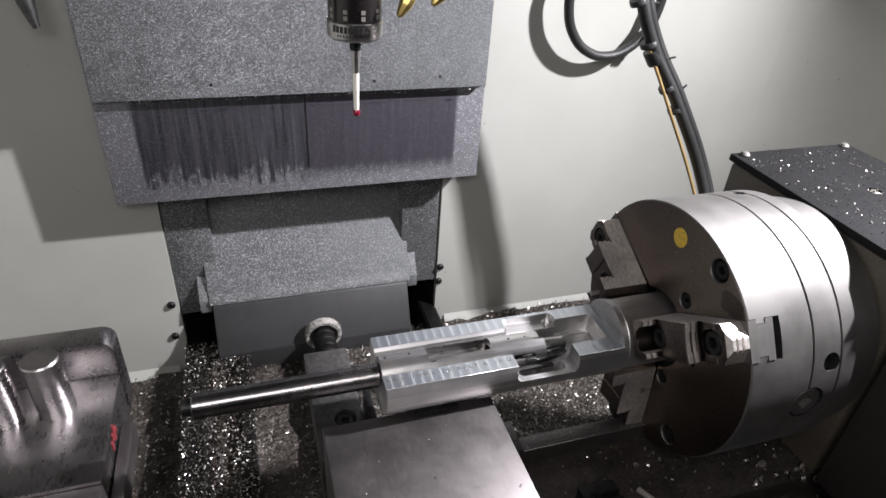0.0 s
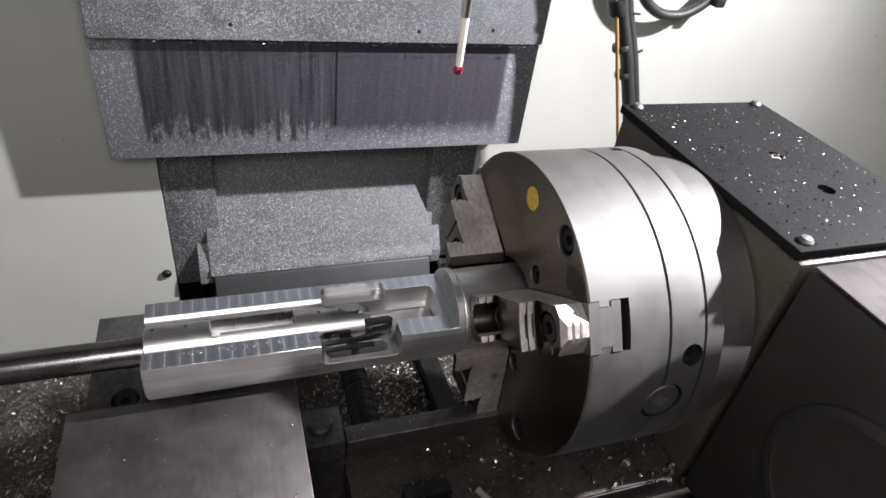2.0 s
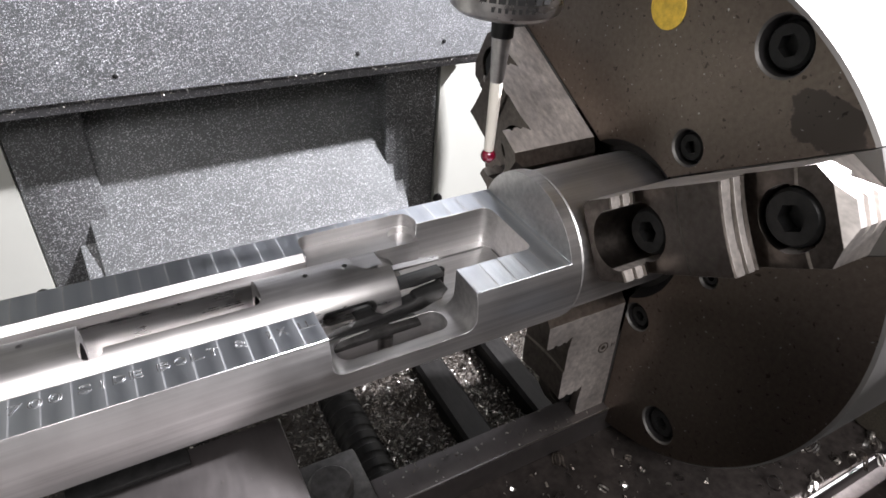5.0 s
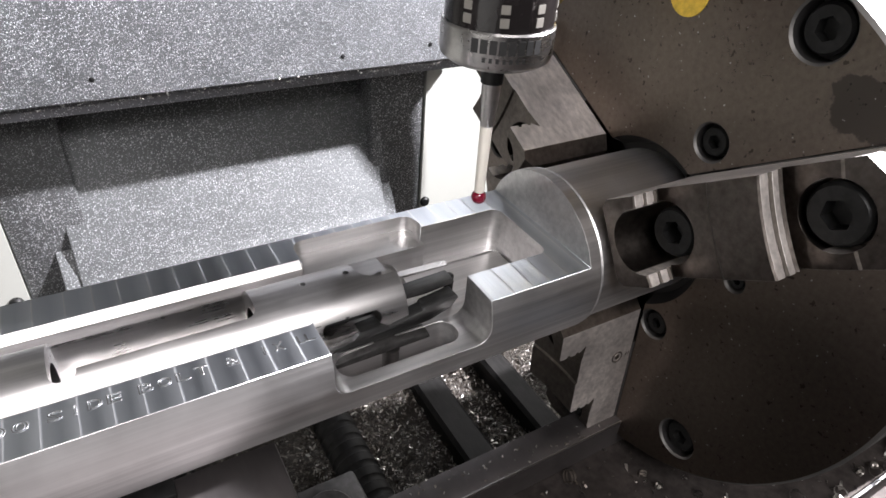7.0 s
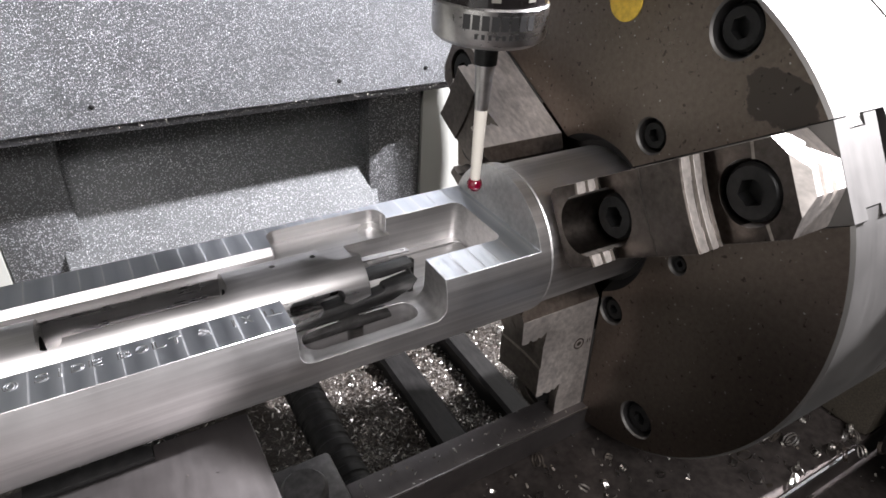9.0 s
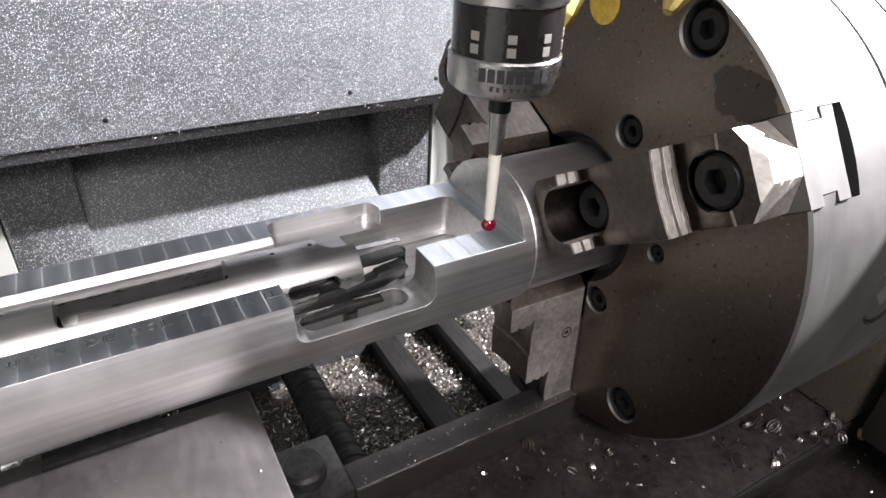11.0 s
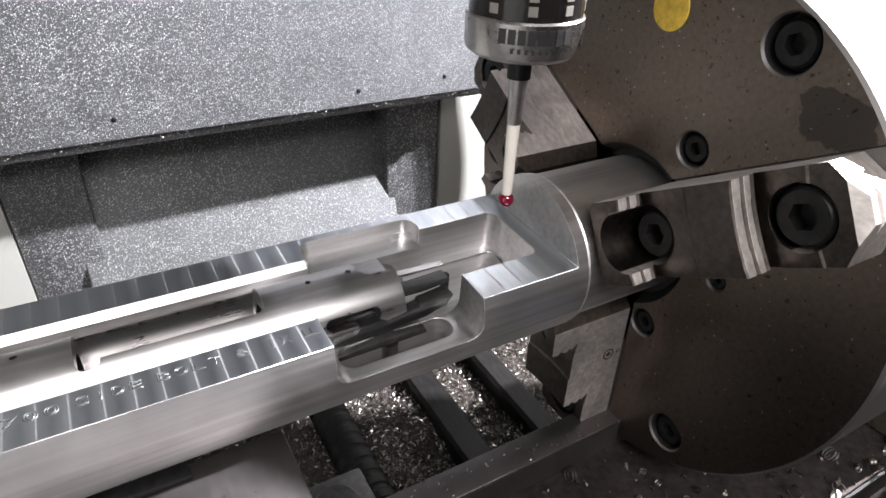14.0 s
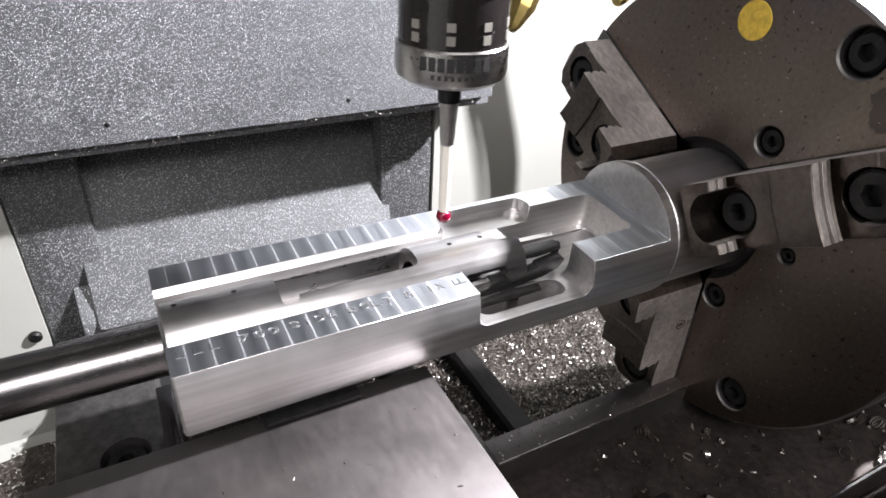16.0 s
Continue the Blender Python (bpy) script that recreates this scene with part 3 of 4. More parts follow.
def heap_z(x, y):
    level = -0.385 - 0.038 * min(1.0, max(0.0, (-0.46 - x) / 0.06))
    return level + 0.014 * noise.noise(Vector((x * 9, y * 9, 0.3))) + 0.008 * noise.noise(Vector((x * 30, y * 30, 4)))


def heap():
    """The bed of chips under the loose ones."""
    b = bmesh.new()
    nx, ny = 160, 90
    g = [[b.verts.new((-1.0 + 1.68 * i / nx, -0.10 + 0.60 * j / ny, heap_z(-1.0 + 1.68 * i / nx, -0.10 + 0.60 * j / ny) - 0.001 + random.uniform(-0.002, 0.002))) for j in range(ny + 1)] for i in range(nx + 1)]
    for i in range(nx):
        for j in range(ny):
            b.faces.new((g[i][j], g[i + 1][j], g[i + 1][j + 1], g[i][j + 1]))
    ob = part("swarf_bed", b, "bed", None, "", 0)
    return tagged(ob, "bed of wet dark swarf covering the chip pan", "swarf", "", "stuff")


def bed_material():
    m, nt, b = material("wet_swarf_bed")
    v = coords(nt)
    f = noise_node(nt, v, 260, 3, 0.75)
    g = noise_node(nt, v, 14, 3)
    mask = ramp(nt, maths(nt, "MULTIPLY_ADD", g, 0.35, f), [(0.72, grey(0)), (0.90, grey(1))])
    nt.links.new(mix(nt, mask, (0.030, 0.023, 0.018), (0.40, 0.37, 0.33)), b.inputs["Base Color"])
    nt.links.new(maths(nt, "MULTIPLY", mask, 0.9), b.inputs["Metallic"])
    b.inputs["Roughness"].default_value = 0.42
    bump(nt, b, f, 1.0, 0.004)
    return m


M["bed"] = bed_material()


def chip_material():
    """Chips differ one by one: wet and brown, dull, or freshly cut and bright."""
    m, nt, b = material("loose_chip")
    geo = nt.nodes.new("ShaderNodeNewGeometry")
    one = geo.outputs["Random Per Island"]
    nt.links.new(ramp(nt, one, [(0.0, (0.05, 0.040, 0.032)), (0.36, (0.11, 0.095, 0.080)), (0.52, (0.36, 0.34, 0.31)), (0.85, (0.55, 0.53, 0.50)), (1.0, (0.66, 0.65, 0.63))]), b.inputs["Base Color"])
    nt.links.new(ramp(nt, one, [(0.3, grey(0.5)), (0.7, grey(1.0))]), b.inputs["Metallic"])
    b.inputs["Roughness"].default_value = 0.32
    return m


M["chip"] = chip_material()
heap()
swarf("near_swarf", 17000, (-0.30, 0.30, 0.10, 0.50, heap_z), 8, "chip", "bright loose chips heaped behind the table", (0.0014, 0.005))
swarf("loose_swarf", 14000, (-0.98, 0.60, -0.08, 0.50, heap_z), 3, "chip", "loose bright aluminium and steel chips on the chip bed")
swarf("rail_swarf", 4200, (-0.505, -0.40, 0.02, 0.50, lambda x, y: -0.3595), 5, "chip", "fine bright chips lying on the guide rails", (0.0015, 0.005))

# ---- machine table and what stands on it ----


def machine_table():
    e = thing("machine_table", (-0.1, -0.25, -0.205), "dark machine table with slots, oily and strewn with chips", "machine table", "table")
    b = box(-0.80, 0.62, -0.52, -0.012, -0.205, -0.160, 0.003)
    cut = [box(-0.9, 0.7, y - 0.008, y + 0.008, -0.178, -0.15) for y in (-0.17, -0.27, -0.37)]
    part("table_top", carve(b, cut), "plate", e)
    return e


machine_table()


def base_plate():
    e = thing("base_plate", (0.0, -0.06, -0.160), "oily dark steel base plate carrying a bright parallel bar", "plate", "table")
    part("plate_body", box(-0.142, 0.46, -0.112, -0.008, -0.160, -0.130, 0.0012), "plate", e)
    part("plate_heel", box(0.125, 0.33, -0.0075, 0.145, -0.160, -0.130, 0.0012), "plate", e)
    # thin strip along the front edge, slightly paler than the plate
    part("edge_strip", box(-0.142, 0.135, -0.1136, -0.1122, -0.1345, -0.1312), "dark", e, "thin front edge strip, a little paler than the plate")
    return e


base_plate()
bar = thing("parallel_bar", (-0.063, -0.020, -0.130), "ground parallel bar with a bright edge on the base plate", "bar", "table")
part("bar_core", box(-0.139, 0.012, -0.0285, -0.0115, -0.130, -0.110, 0.0012), "block", bar)
# narrow strip of brighter steel on the upper front edge
part("bright_edge", box(-0.138, 0.011, -0.0287, -0.0279, -0.1112, -0.1098, 0.0003), "steel", bar, "bright steel edge strip")


def clamp_block():
    e = thing("clamp_block", (-0.16, -0.018, -0.160), "small dark clamp block with a round bolt head", "clamp", "table")
    part("block", box(-0.179, -0.1415, -0.036, 0.002, -0.160, -0.098, 0.002), "dark", e)
    b = lathe([(-0.098, 0.0105), (-0.092, 0.0105), (-0.090, 0.009)], (-0.160, -0.0175, 0), "z", 24)
    part("bolt_head", b, "dark", e)
    return e


clamp_block()


def support_block():
    e = thing("support_block", (-0.255, -0.08, -0.160), "ground steel support block under the workpiece, smooth grey top", "support block", "table")
    part("body", box(-0.330, -0.1795, -0.134, -0.0225, -0.160, -0.0285, 0.0012), "block", e)
    part("front_step", box(-0.334, -0.1745, -0.215, -0.1345, -0.160, -0.0335, 0.0015), "block", e)
    b = box(-0.250, -0.212, -0.0300, -0.0235, -0.0284, -0.0262, 0.0004)
    part("shim", b, "black", e, "thin black packing shim")
    return e


support_block()


def tailstock_bar():
    e = thing("fixture_bar", (-0.308, 0.05, -0.105), "dark steel fixture bar with a sunk socket screw", "fixture", "table")
    b = box(-0.332, -0.287, -0.0215, 0.119, -0.115, -0.072, 0.0015)
    cut = [lathe([(-0.084, 0.0105), (-0.06, 0.0105)], (-0.304, 0.022, 0), "z", 28)]
    part("bar", carve(b, cut), "dark", e)
    socket_screw((-0.304, 0.022, -0.0838), (0, 0, 1), 0.0088, 0.009, e)
    # near-black block put in the gap, so the gap's shade is in its colour
    part("gap_strip", box(-0.2865, -0.2800, -0.0215, 0.030, -0.105, -0.045, 0.0008), "glass", e)
    part("leg", box(-0.331, -0.286, -0.0220, 0.02, -0.160, -0.1155, 0.0015), "dark", e)
    return e


tailstock_bar()


def pin_fixture():
    """An upright plate with a rounded corner, a floor block before it and two standing pins."""
    e = thing("pin_fixture", (-0.60, 0.04, -0.160), "bright steel angle fixture with two standing dowel pins", "fixture", "table")
    out = rounded(-0.80, -0.505, -0.110, -0.020, 0.012, 6, (0, 0, 1, 0))
    part("back_plate", prism(out, "xz", 0.1185, 0.144, bev=0.0008), "ground", e)
    part("floor_block", box(-0.80, -0.5055, -0.006, 0.1180, -0.110, -0.060, 0.001), "ground", e)
    part("front_rail", box(-0.80, -0.505, -0.060, -0.0065, -0.110, -0.064, 0.001), "block", e)
    part("side_strip", box(-0.5045, -0.494, -0.040, 0.080, -0.110, -0.085, 0.002), "block", e)
    for px, py in ((-0.552, 0.084), (-0.592, 0.082)):
        part("dowel_pin", lathe([(-0.0598, 0.0150), (-0.0012, 0.0150), (0.0, 0.0140)], (px, py, 0), "z", 36), "ground", e)
    for i in range(4):
        part("ink_stroke", box(-0.5056, -0.5046, 0.040 + i * 0.006, 0.0435 + i * 0.006, -0.079 + (i % 2) * 0.004, -0.070 + (i % 3) * 0.004), "mark", e, "red ink stroke")
    part("riser", box(-0.79, -0.515, -0.055, 0.13, -0.160, -0.1105, 0.001), "dark", e)
    return e


pin_fixture()

# ---- chuck, work and rotary unit ----
JAW_ANGLE = 33.5


def radial(angle_deg):
    """Frame of a jaw: u outward from the axis, v across, w out of the face towards the work."""
    a = radians(angle_deg)
    u = Vector((0, -math.cos(a), math.sin(a)))
    w = Vector((-1, 0, 0))
    v = w.cross(u)
    return Matrix((u, v, w)).transposed().to_4x4()


def guide(gap):
    """Section of a jaw slot: wide, waisted by the tongues of the body, wide again."""
    w, n = 0.0176 - gap, 0.0136 - gap
    lo, hi = -0.0232 if gap else -0.0300, 0.0008 if gap else 0.004
    half = [(w, hi), (w, -0.0075 + gap), (n, -0.0075 + gap), (n, -0.0155 - gap), (w, -0.0155 - gap), (w, lo)]
    return half + [(-y, z) for y, z in reversed(half)]


def chuck():
    e = thing("lathe_chuck", (0, 0, 0), "ground steel three-jaw chuck with dark oily face and worn jaws", "chuck", "turn")
    R = 0.125
    prof = [(0.006, 0.036), (0.0, 0.040), (0.0, R - 0.0012), (0.0012, R), (0.0608, R), (0.0611, R - 0.0030), (0.0629, R - 0.0030), (0.0632, R),
            (0.0903, R), (0.0906, R - 0.0030), (0.0924, R - 0.0030), (0.0927, R), (0.107, R), (0.110, R - 0.003)]
    b = lathe(prof + [(0.110, 0.036)], seg=128)
    cuts = []
    for k in range(3):
        f = radial(JAW_ANGLE + 120 * k)
        cuts.append(turned(prism(guide(0.0), "yz", 0.030, 0.14), f))
    for ang, r, rad, dep in HOLES:
        f = radial(ang)
        cuts.append(turned(lathe([(-dep, rad), (-0.0010, rad), (0.0008, rad + 0.0014)], (r, 0, 0), "z", 28), f))
    for x, y, z, rad in ((0.0817, -0.1137, 0.041, 0.0085), (0.0656, -0.1228, 0.0054, 0.0165), (0.0871, 0.0403, 0.1183, 0.0058)):
        d = Vector((0, y, z)).normalized()
        q = Vector((0, 0, 1)).rotation_difference(d).to_matrix().to_4x4()
        cuts.append(turned(lathe([(R - (0.012 if rad < 0.01 else 0.0090), rad), (R + 0.01, rad)], (0, 0, 0), "z", 32), Matrix.Translation((x, 0, 0)) @ q))
    b = carve(b, cuts)
    body = part("body", b, "chuck", e, "", 30)
    body.data.materials.append(M["face"])
    body.data.materials.append(M["hole"])
    # front gets the faced steel; bore, slots and holes get painted shade
    for p in body.data.polygons:
        if p.normal.x < -0.9 and p.center.x < 0.004:
            p.material_index = 1
        elif p.center.x > 0.0005 and p.center.yz.length < 0.042:
            p.material_index = 2
        elif p.center.x > 0.004 and (p.center.yz.length < R - 0.0018) and p.center.x < 0.1:
            p.material_index = 2
    for ang, r, rad, dep in HOLES:
        p = radial(ang) @ Vector((r, 0, -dep))
        socket_screw(p, (-1, 0, 0), rad * 0.80, dep * 0.75, e)
    # adjusting screws round the rim
    for x, y, z, rad in ((0.0817, -0.1137, 0.041, 0.0085), (0.0656, -0.1228, 0.0054, 0.0165), (0.0871, 0.0403, 0.1183, 0.0058)):
        d = Vector((0, y, z)).normalized()
        if rad > 0.01:
            b = lathe([(R - 0.0090, 0.0146), (R - 0.0022, 0.0146), (R - 0.0014, 0.0136)], (0, 0, 0), "z", 40)
            b = carve(b, [lathe([(R - 0.0082, 0.0078), (R + 0.01, 0.0078)], (0, 0, 0), "z", 4)])
            q = Vector((0, 0, 1)).rotation_difference(d).to_matrix().to_4x4()
            part("pinion", turned(b, Matrix.Translation((x, 0, 0)) @ q), "chuck", e)
            b = lathe([(R - 0.0081, 0.0052), (R - 0.0075, 0.0052)], (0, 0, 0), "z", 16)
            part("pinion_socket", turned(b, Matrix.Translation((x, 0, 0)) @ q), "black", e)
        else:
            socket_screw(Vector((x, 0, 0)) + d * (R - 0.010), d, rad * 0.85, 0.006, e)
    # yellow dot painted on the face
    f = radial(92)
    b = lathe([(0.0002, 0.0092), (0.0006, 0.0090)], (0.1008, 0, 0), "z", 32)
    part("paint_dot", turned(b, f), "yellow", e, "yellow paint dot")
    for k in range(3):
        jaw(e, (JAW_ANGLE, JAW_ANGLE + 120, JAW_ANGLE - 120)[k])
    return e


HOLES = [(63.5, 0.1130, 0.0105, 0.010), (-56.5, 0.1075, 0.0095, 0.010), (183.5, 0.1100, 0.0100, 0.010),
         (63.5, 0.0570, 0.0075, 0.008), (-56.5, 0.0500, 0.0070, 0.008), (183.5, 0.0535, 0.0072, 0.008), (3.5, 0.0560, 0.0042, 0.006)]


def jaw(parent, ang):
    """A stepped jaw: toothed risers with a relief cut at each foot, chamfered and grooved outer end."""
    f = radial(ang)
    hw = 0.0168
    top, mid, low = 0.0485, 0.0345, 0.0208

    def riser(u, w1, w0):
        # two fine grooves across the riser, then the relief cut at its foot
        h = w1 - w0
        return [(u - 0.0006, w1), (u, w1 - 0.0007), (u, w1 - h * 0.30), (u - 0.0011, w1 - h * 0.34), (u - 0.0011, w1 - h * 0.42), (u, w1 - h * 0.47),
                (u, w1 - h * 0.66), (u - 0.0011, w1 - h * 0.70), (u - 0.0011, w1 - h * 0.78), (u - 0.0002, w1 - h * 0.84), (u - 0.0030, w0 - 0.0012), (u - 0.0006, w0 - 0.0010), (u + 0.0065, w0)]

    prof = [(0.0335, 0.001), (0.0335, top - 0.004), (0.0365, top)] + riser(0.0530, top, mid) + [(0.0725, mid), (0.0735, mid + 0.0007)] + riser(0.0925, mid + 0.0007, low) \
        + [(0.1090, low), (0.1098, low - 0.0006), (0.1205, low - 0.0006), (0.1245, low - 0.0040), (0.1245, 0.001)]
    b = bmesh.new()
    n = 8
    rows = []
    for k in range(n + 1):
        v = -hw + 2 * hw * k / n
        sag = 0.0012 * (1 - (v / hw) ** 2)
        rows.append([b.verts.new((u - (sag if 0.048 < u < 0.115 and w > 0.01 else 0.0), v, w)) for u, w in prof])
    for r0, r1 in zip(rows, rows[1:]):
        for k in range(len(prof)):
            b.faces.new((r0[k], r0[(k + 1) % len(prof)], r1[(k + 1) % len(prof)], r1[k]))
    b.faces.new(rows[0])
    b.faces.new(rows[-1])
    bmesh.ops.recalc_face_normals(b, faces=b.faces)
    cuts = [lathe([(0.0215, 0.0122), (0.06, 0.0122)], (0.0515, 0, 0), "z", 48),
            lathe([(0.0095, 0.0118), (0.06, 0.0118)], (0.1045, 0, 0), "z", 40)]
    for s in (-1, 1):
        cuts.append(prism([(0.0300, s * (hw - 0.0080)), (0.0300, s * (hw + 0.004)), (0.0420, s * (hw + 0.004)), (0.0395, s * (hw + 0.0001))], "xy", -0.01, 0.07))
        cuts.append(prism([(0.1160, s * (hw + 0.0001)), (0.1165, s * (hw + 0.004)), (0.1320, s * (hw + 0.004)), (0.1320, s * -0.0080), (0.1245, s * 0.0046)], "xy", -0.01, 0.05))
    for w in (0.0070, 0.0125):
        cuts.append(prism([(w - 0.0014, 0.1252), (w, 0.1216), (w + 0.0014, 0.1252)], "yz", -0.0100, 0.0100))
    # the grooves run across the outer end
    for c in cuts[-2:]:
        for q in c.verts:
            x, y, z = q.co
            q.co = (z, x, y)
    b = carve(b, cuts)
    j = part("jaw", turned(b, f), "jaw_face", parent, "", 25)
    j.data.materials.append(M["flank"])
    broken_edges(j, 0.0003)
    # flanks, outer facets and tooth crests take the lit colour, fronts stay shaded
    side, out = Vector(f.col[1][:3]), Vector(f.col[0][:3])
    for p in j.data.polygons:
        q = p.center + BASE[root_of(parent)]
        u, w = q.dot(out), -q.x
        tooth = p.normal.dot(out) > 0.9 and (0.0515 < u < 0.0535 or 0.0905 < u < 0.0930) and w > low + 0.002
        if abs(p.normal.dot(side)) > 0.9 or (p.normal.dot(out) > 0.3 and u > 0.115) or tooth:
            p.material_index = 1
    if ang < 0:
        ring = carve(lathe([(0.0, 0.0034), (0.00025, 0.0034)], (0, 0, 0), "z", 24), [lathe([(-0.01, 0.0027), (0.01, 0.0027)], (0, 0, 0), "z", 24)])
        lathe([(0.0, 0.0015), (0.00025, 0.0015)], (0, 0, 0), "z", 6, bm=ring)
        box(-0.0010, 0.0010, 0.0058, 0.0062, 0, 0.00025, bm=ring)
        box(-0.0010, 0.0010, 0.0074, 0.0078, 0, 0.00025, bm=ring)
        turned(ring, f @ Matrix.Translation((0.066, hw, 0.0100)) @ Euler((radians(-90), 0, 0)).to_matrix().to_4x4())
        part("stamped_mark", ring, "jaw", j)
    # guide of the master jaw in its slot
    part("master_jaw", turned(prism(guide(0.00045), "yz", 0.060, 0.1246), f), "chuck", parent)
    socket_screw(f @ Vector((0.0535, 0, 0.0216)), (-1, 0, 0), 0.0095, 0.0120, j)
    socket_screw(f @ Vector((0.1045, 0, 0.0098)), (-1, 0, 0), 0.0104, 0.0098, j)
    return j


chuck()


def workpiece():
    """The turned bar with its milled flats, channel, side pocket and rear notch."""
    e = thing("workpiece", (-0.15, 0, -0.035), "milled aluminium fixture bar with a channel, held in the chuck", "workpiece", "turn")
    R, ZF = 0.035, 0.0128
    b = lathe([(-0.278, R - 0.0008), (-0.2772, R), (-0.0530, R), (-0.0522, R - 0.0006), (-0.0512, R - 0.0002), (-0.0505, 0.0332), (0.02, 0.0332)], seg=96)
    flat = box(-0.30, -0.0578, -0.05, 0.05, ZF, 0.05)
    channel = prism(rounded(-0.33, -0.0660, -0.0166, 0.0152, 0.0040, 4, (0, 1, 1, 0)), "xy", -0.012, 0.05)
    pocket = prism(rounded(-0.1615, -0.1030, -0.0042, 0.03, 0.0055, 5, (1, 1, 0, 0)), "xz", -0.06, -0.0150)
    slot = prism(rounded(-0.1565, -0.1105, -0.0290, -0.0175, 0.005, 5), "xy", -0.06, 0.01)
    recess = prism(rounded(-0.1535, -0.1030, 0.0, 0.0292, 0.0045, 6, (0, 0, 1, 1)), "xy", 0.0066, 0.06)
    bay = prism(rounded(-0.1030, -0.0660, 0.0, 0.0190, 0.0042, 6, (0, 0, 1, 0)), "xy", -0.0060, 0.06)
    scoop = lathe([(0.0035, 0.0062), (0.03, 0.0062)], (-0.1085, 0.0222, 0), "z", 28)
    bevel = prism([(0.0150, 0.0100), (0.0184, 0.0134), (0.0110, 0.0134)], "yz", -0.30, -0.1540)
    lip = prism([(-0.0163, 0.0118), (-0.0163, 0.0134), (-0.0180, 0.0134)], "yz", -0.30, -0.1620)
    b = carve(b, [flat, channel, pocket, slot, recess, bay, scoop, bevel, lip])
    body = broken_edges(part("bar_body", b, "alu", e, "", 28), 0.00045)
    body.data.materials.append(M["flat"])
    for p in body.data.polygons:
        if p.normal.z > 0.98 and abs(p.center.z + BASE[e].z - ZF) < 0.0005:
            p.material_index = 1
    receiver(e)
    engraving(e, ZF)
    return e


def receiver(e):
    """The round action body lying in the channel: windows, pin holes, dark inner parts."""
    r, cy, cz = 0.01560, -0.0008, 0.0001
    b = lathe([(-0.2772, r - 0.0004), (-0.2768, r), (-0.1264, r), (-0.1260, r - 0.0004)], (0, cy, cz), "x", 96)
    cuts = [lathe([(-0.3, 0.0098), (-0.05, 0.0098)], (0, cy, cz), "x", 40),
            prism(rounded(-0.2350, -0.1765, -0.0075, 0.0128, 0.0030, 4, (1, 1, 0, 0)), "xy", -0.0040, 0.03),
            prism(rounded(-0.2350, -0.2280, -0.0100, 0.000, 0.0022, 4), "xy", 0.0060, 0.03),
            prism(rounded(-0.1400, -0.1180, -0.0055, 0.02, 0.0070, 6, (1, 0, 0, 0)), "xy", 0.0090, 0.03),
            prism(rounded(-0.1580, -0.1365, 0.0026, 0.0078, 0.0024, 5), "xz", -0.02, -0.0080),
            box(-0.1345, -0.1180, -0.02, -0.0080, -0.02, 0.0005)]
    for x, y in ((-0.2719, 0.0020), (-0.2505, 0.0020), (-0.1588, 0.0), (-0.1432, 0.0)):
        cuts.append(lathe([(0.005, 0.0011), (0.03, 0.0011)], (x, y, 0), "z", 14))
    tube_body = part("receiver_tube", carve(b, cuts), "receiver", e, "satin steel round body with pin holes", 30)
    # faces near the tube's axis are darker than its outside
    tube_body.data.materials.append(M["bore"])
    for p in tube_body.data.polygons:
        w = p.center + BASE[e]
        d = math.hypot(w.y - cy, w.z - cz)
        if d < 0.0102 and w.x > -0.276:
            p.material_index = 1
    part("bolt_core", lathe([(-0.1715, 0.0080), (-0.1400, 0.0078), (-0.1395, 0.006)], (0, cy, cz - 0.001), "x", 28), "inner", e)
    part("bore_plug", lathe([(-0.2765, 0.0096), (-0.2500, 0.0096)], (0, cy, cz), "x", 28), "inner", e)
    part("channel_floor", box(-0.1235, -0.0665, -0.0160, 0.0145, -0.0118, -0.0064, 0.0005), "alu", e)
    part("extractor", prism([(-0.1580, -0.0012), (-0.1480, 0.0002), (-0.1455, 0.0028), (-0.1380, 0.0034), (-0.1345, 0.0010), (-0.1210, 0.0036), (-0.1205, 0.0050), (-0.1080, 0.0068), (-0.1065, 0.0050), (-0.1095, 0.0012), (-0.1180, -0.0018), (-0.1290, -0.0026), (-0.1380, -0.0034), (-0.1580, -0.0030)], "xz", -0.0178, -0.0120, bev=0.0005), "inner", e)
    part("sear", prism([(-0.1610, -0.0060), (-0.1380, -0.0040), (-0.1200, -0.0046), (-0.1190, -0.0075), (-0.1600, -0.0080)], "xz", -0.0205, -0.0150, bev=0.0006), "dark", e)
    part("catch", prism([(-0.1300, 0.0062), (-0.1255, 0.0086), (-0.1060, 0.0094), (-0.1050, 0.0070), (-0.1180, 0.0058)], "xz", -0.0120, -0.0060, bev=0.0004), "inner", e)
    part("spring_blade", prism([(-0.1300, 0.0098), (-0.1030, 0.0088), (-0.1030, 0.0084), (-0.1300, 0.0090)], "xz", -0.0030, 0.0000), "steel", e)
    part("plunger", lathe([(-0.022, 0.0032), (-0.0085, 0.0032)], (-0.1340, -0.0180, 0), "z", 20), "steel", e)
    part("end_stop", lathe([(-0.0075, 0.0018), (0.0082, 0.0018), (0.0088, 0.0012)], (-0.1055, -0.0085, 0), "z", 16), "black", e)
    part("loading_ramp", prism([(-0.1350, 0.0075), (-0.1280, 0.0075), (-0.1180, 0.0020), (-0.1180, 0.0), (-0.1350, 0.0)], "xz", -0.0020, 0.0140, bev=0.0008), "receiver", e)


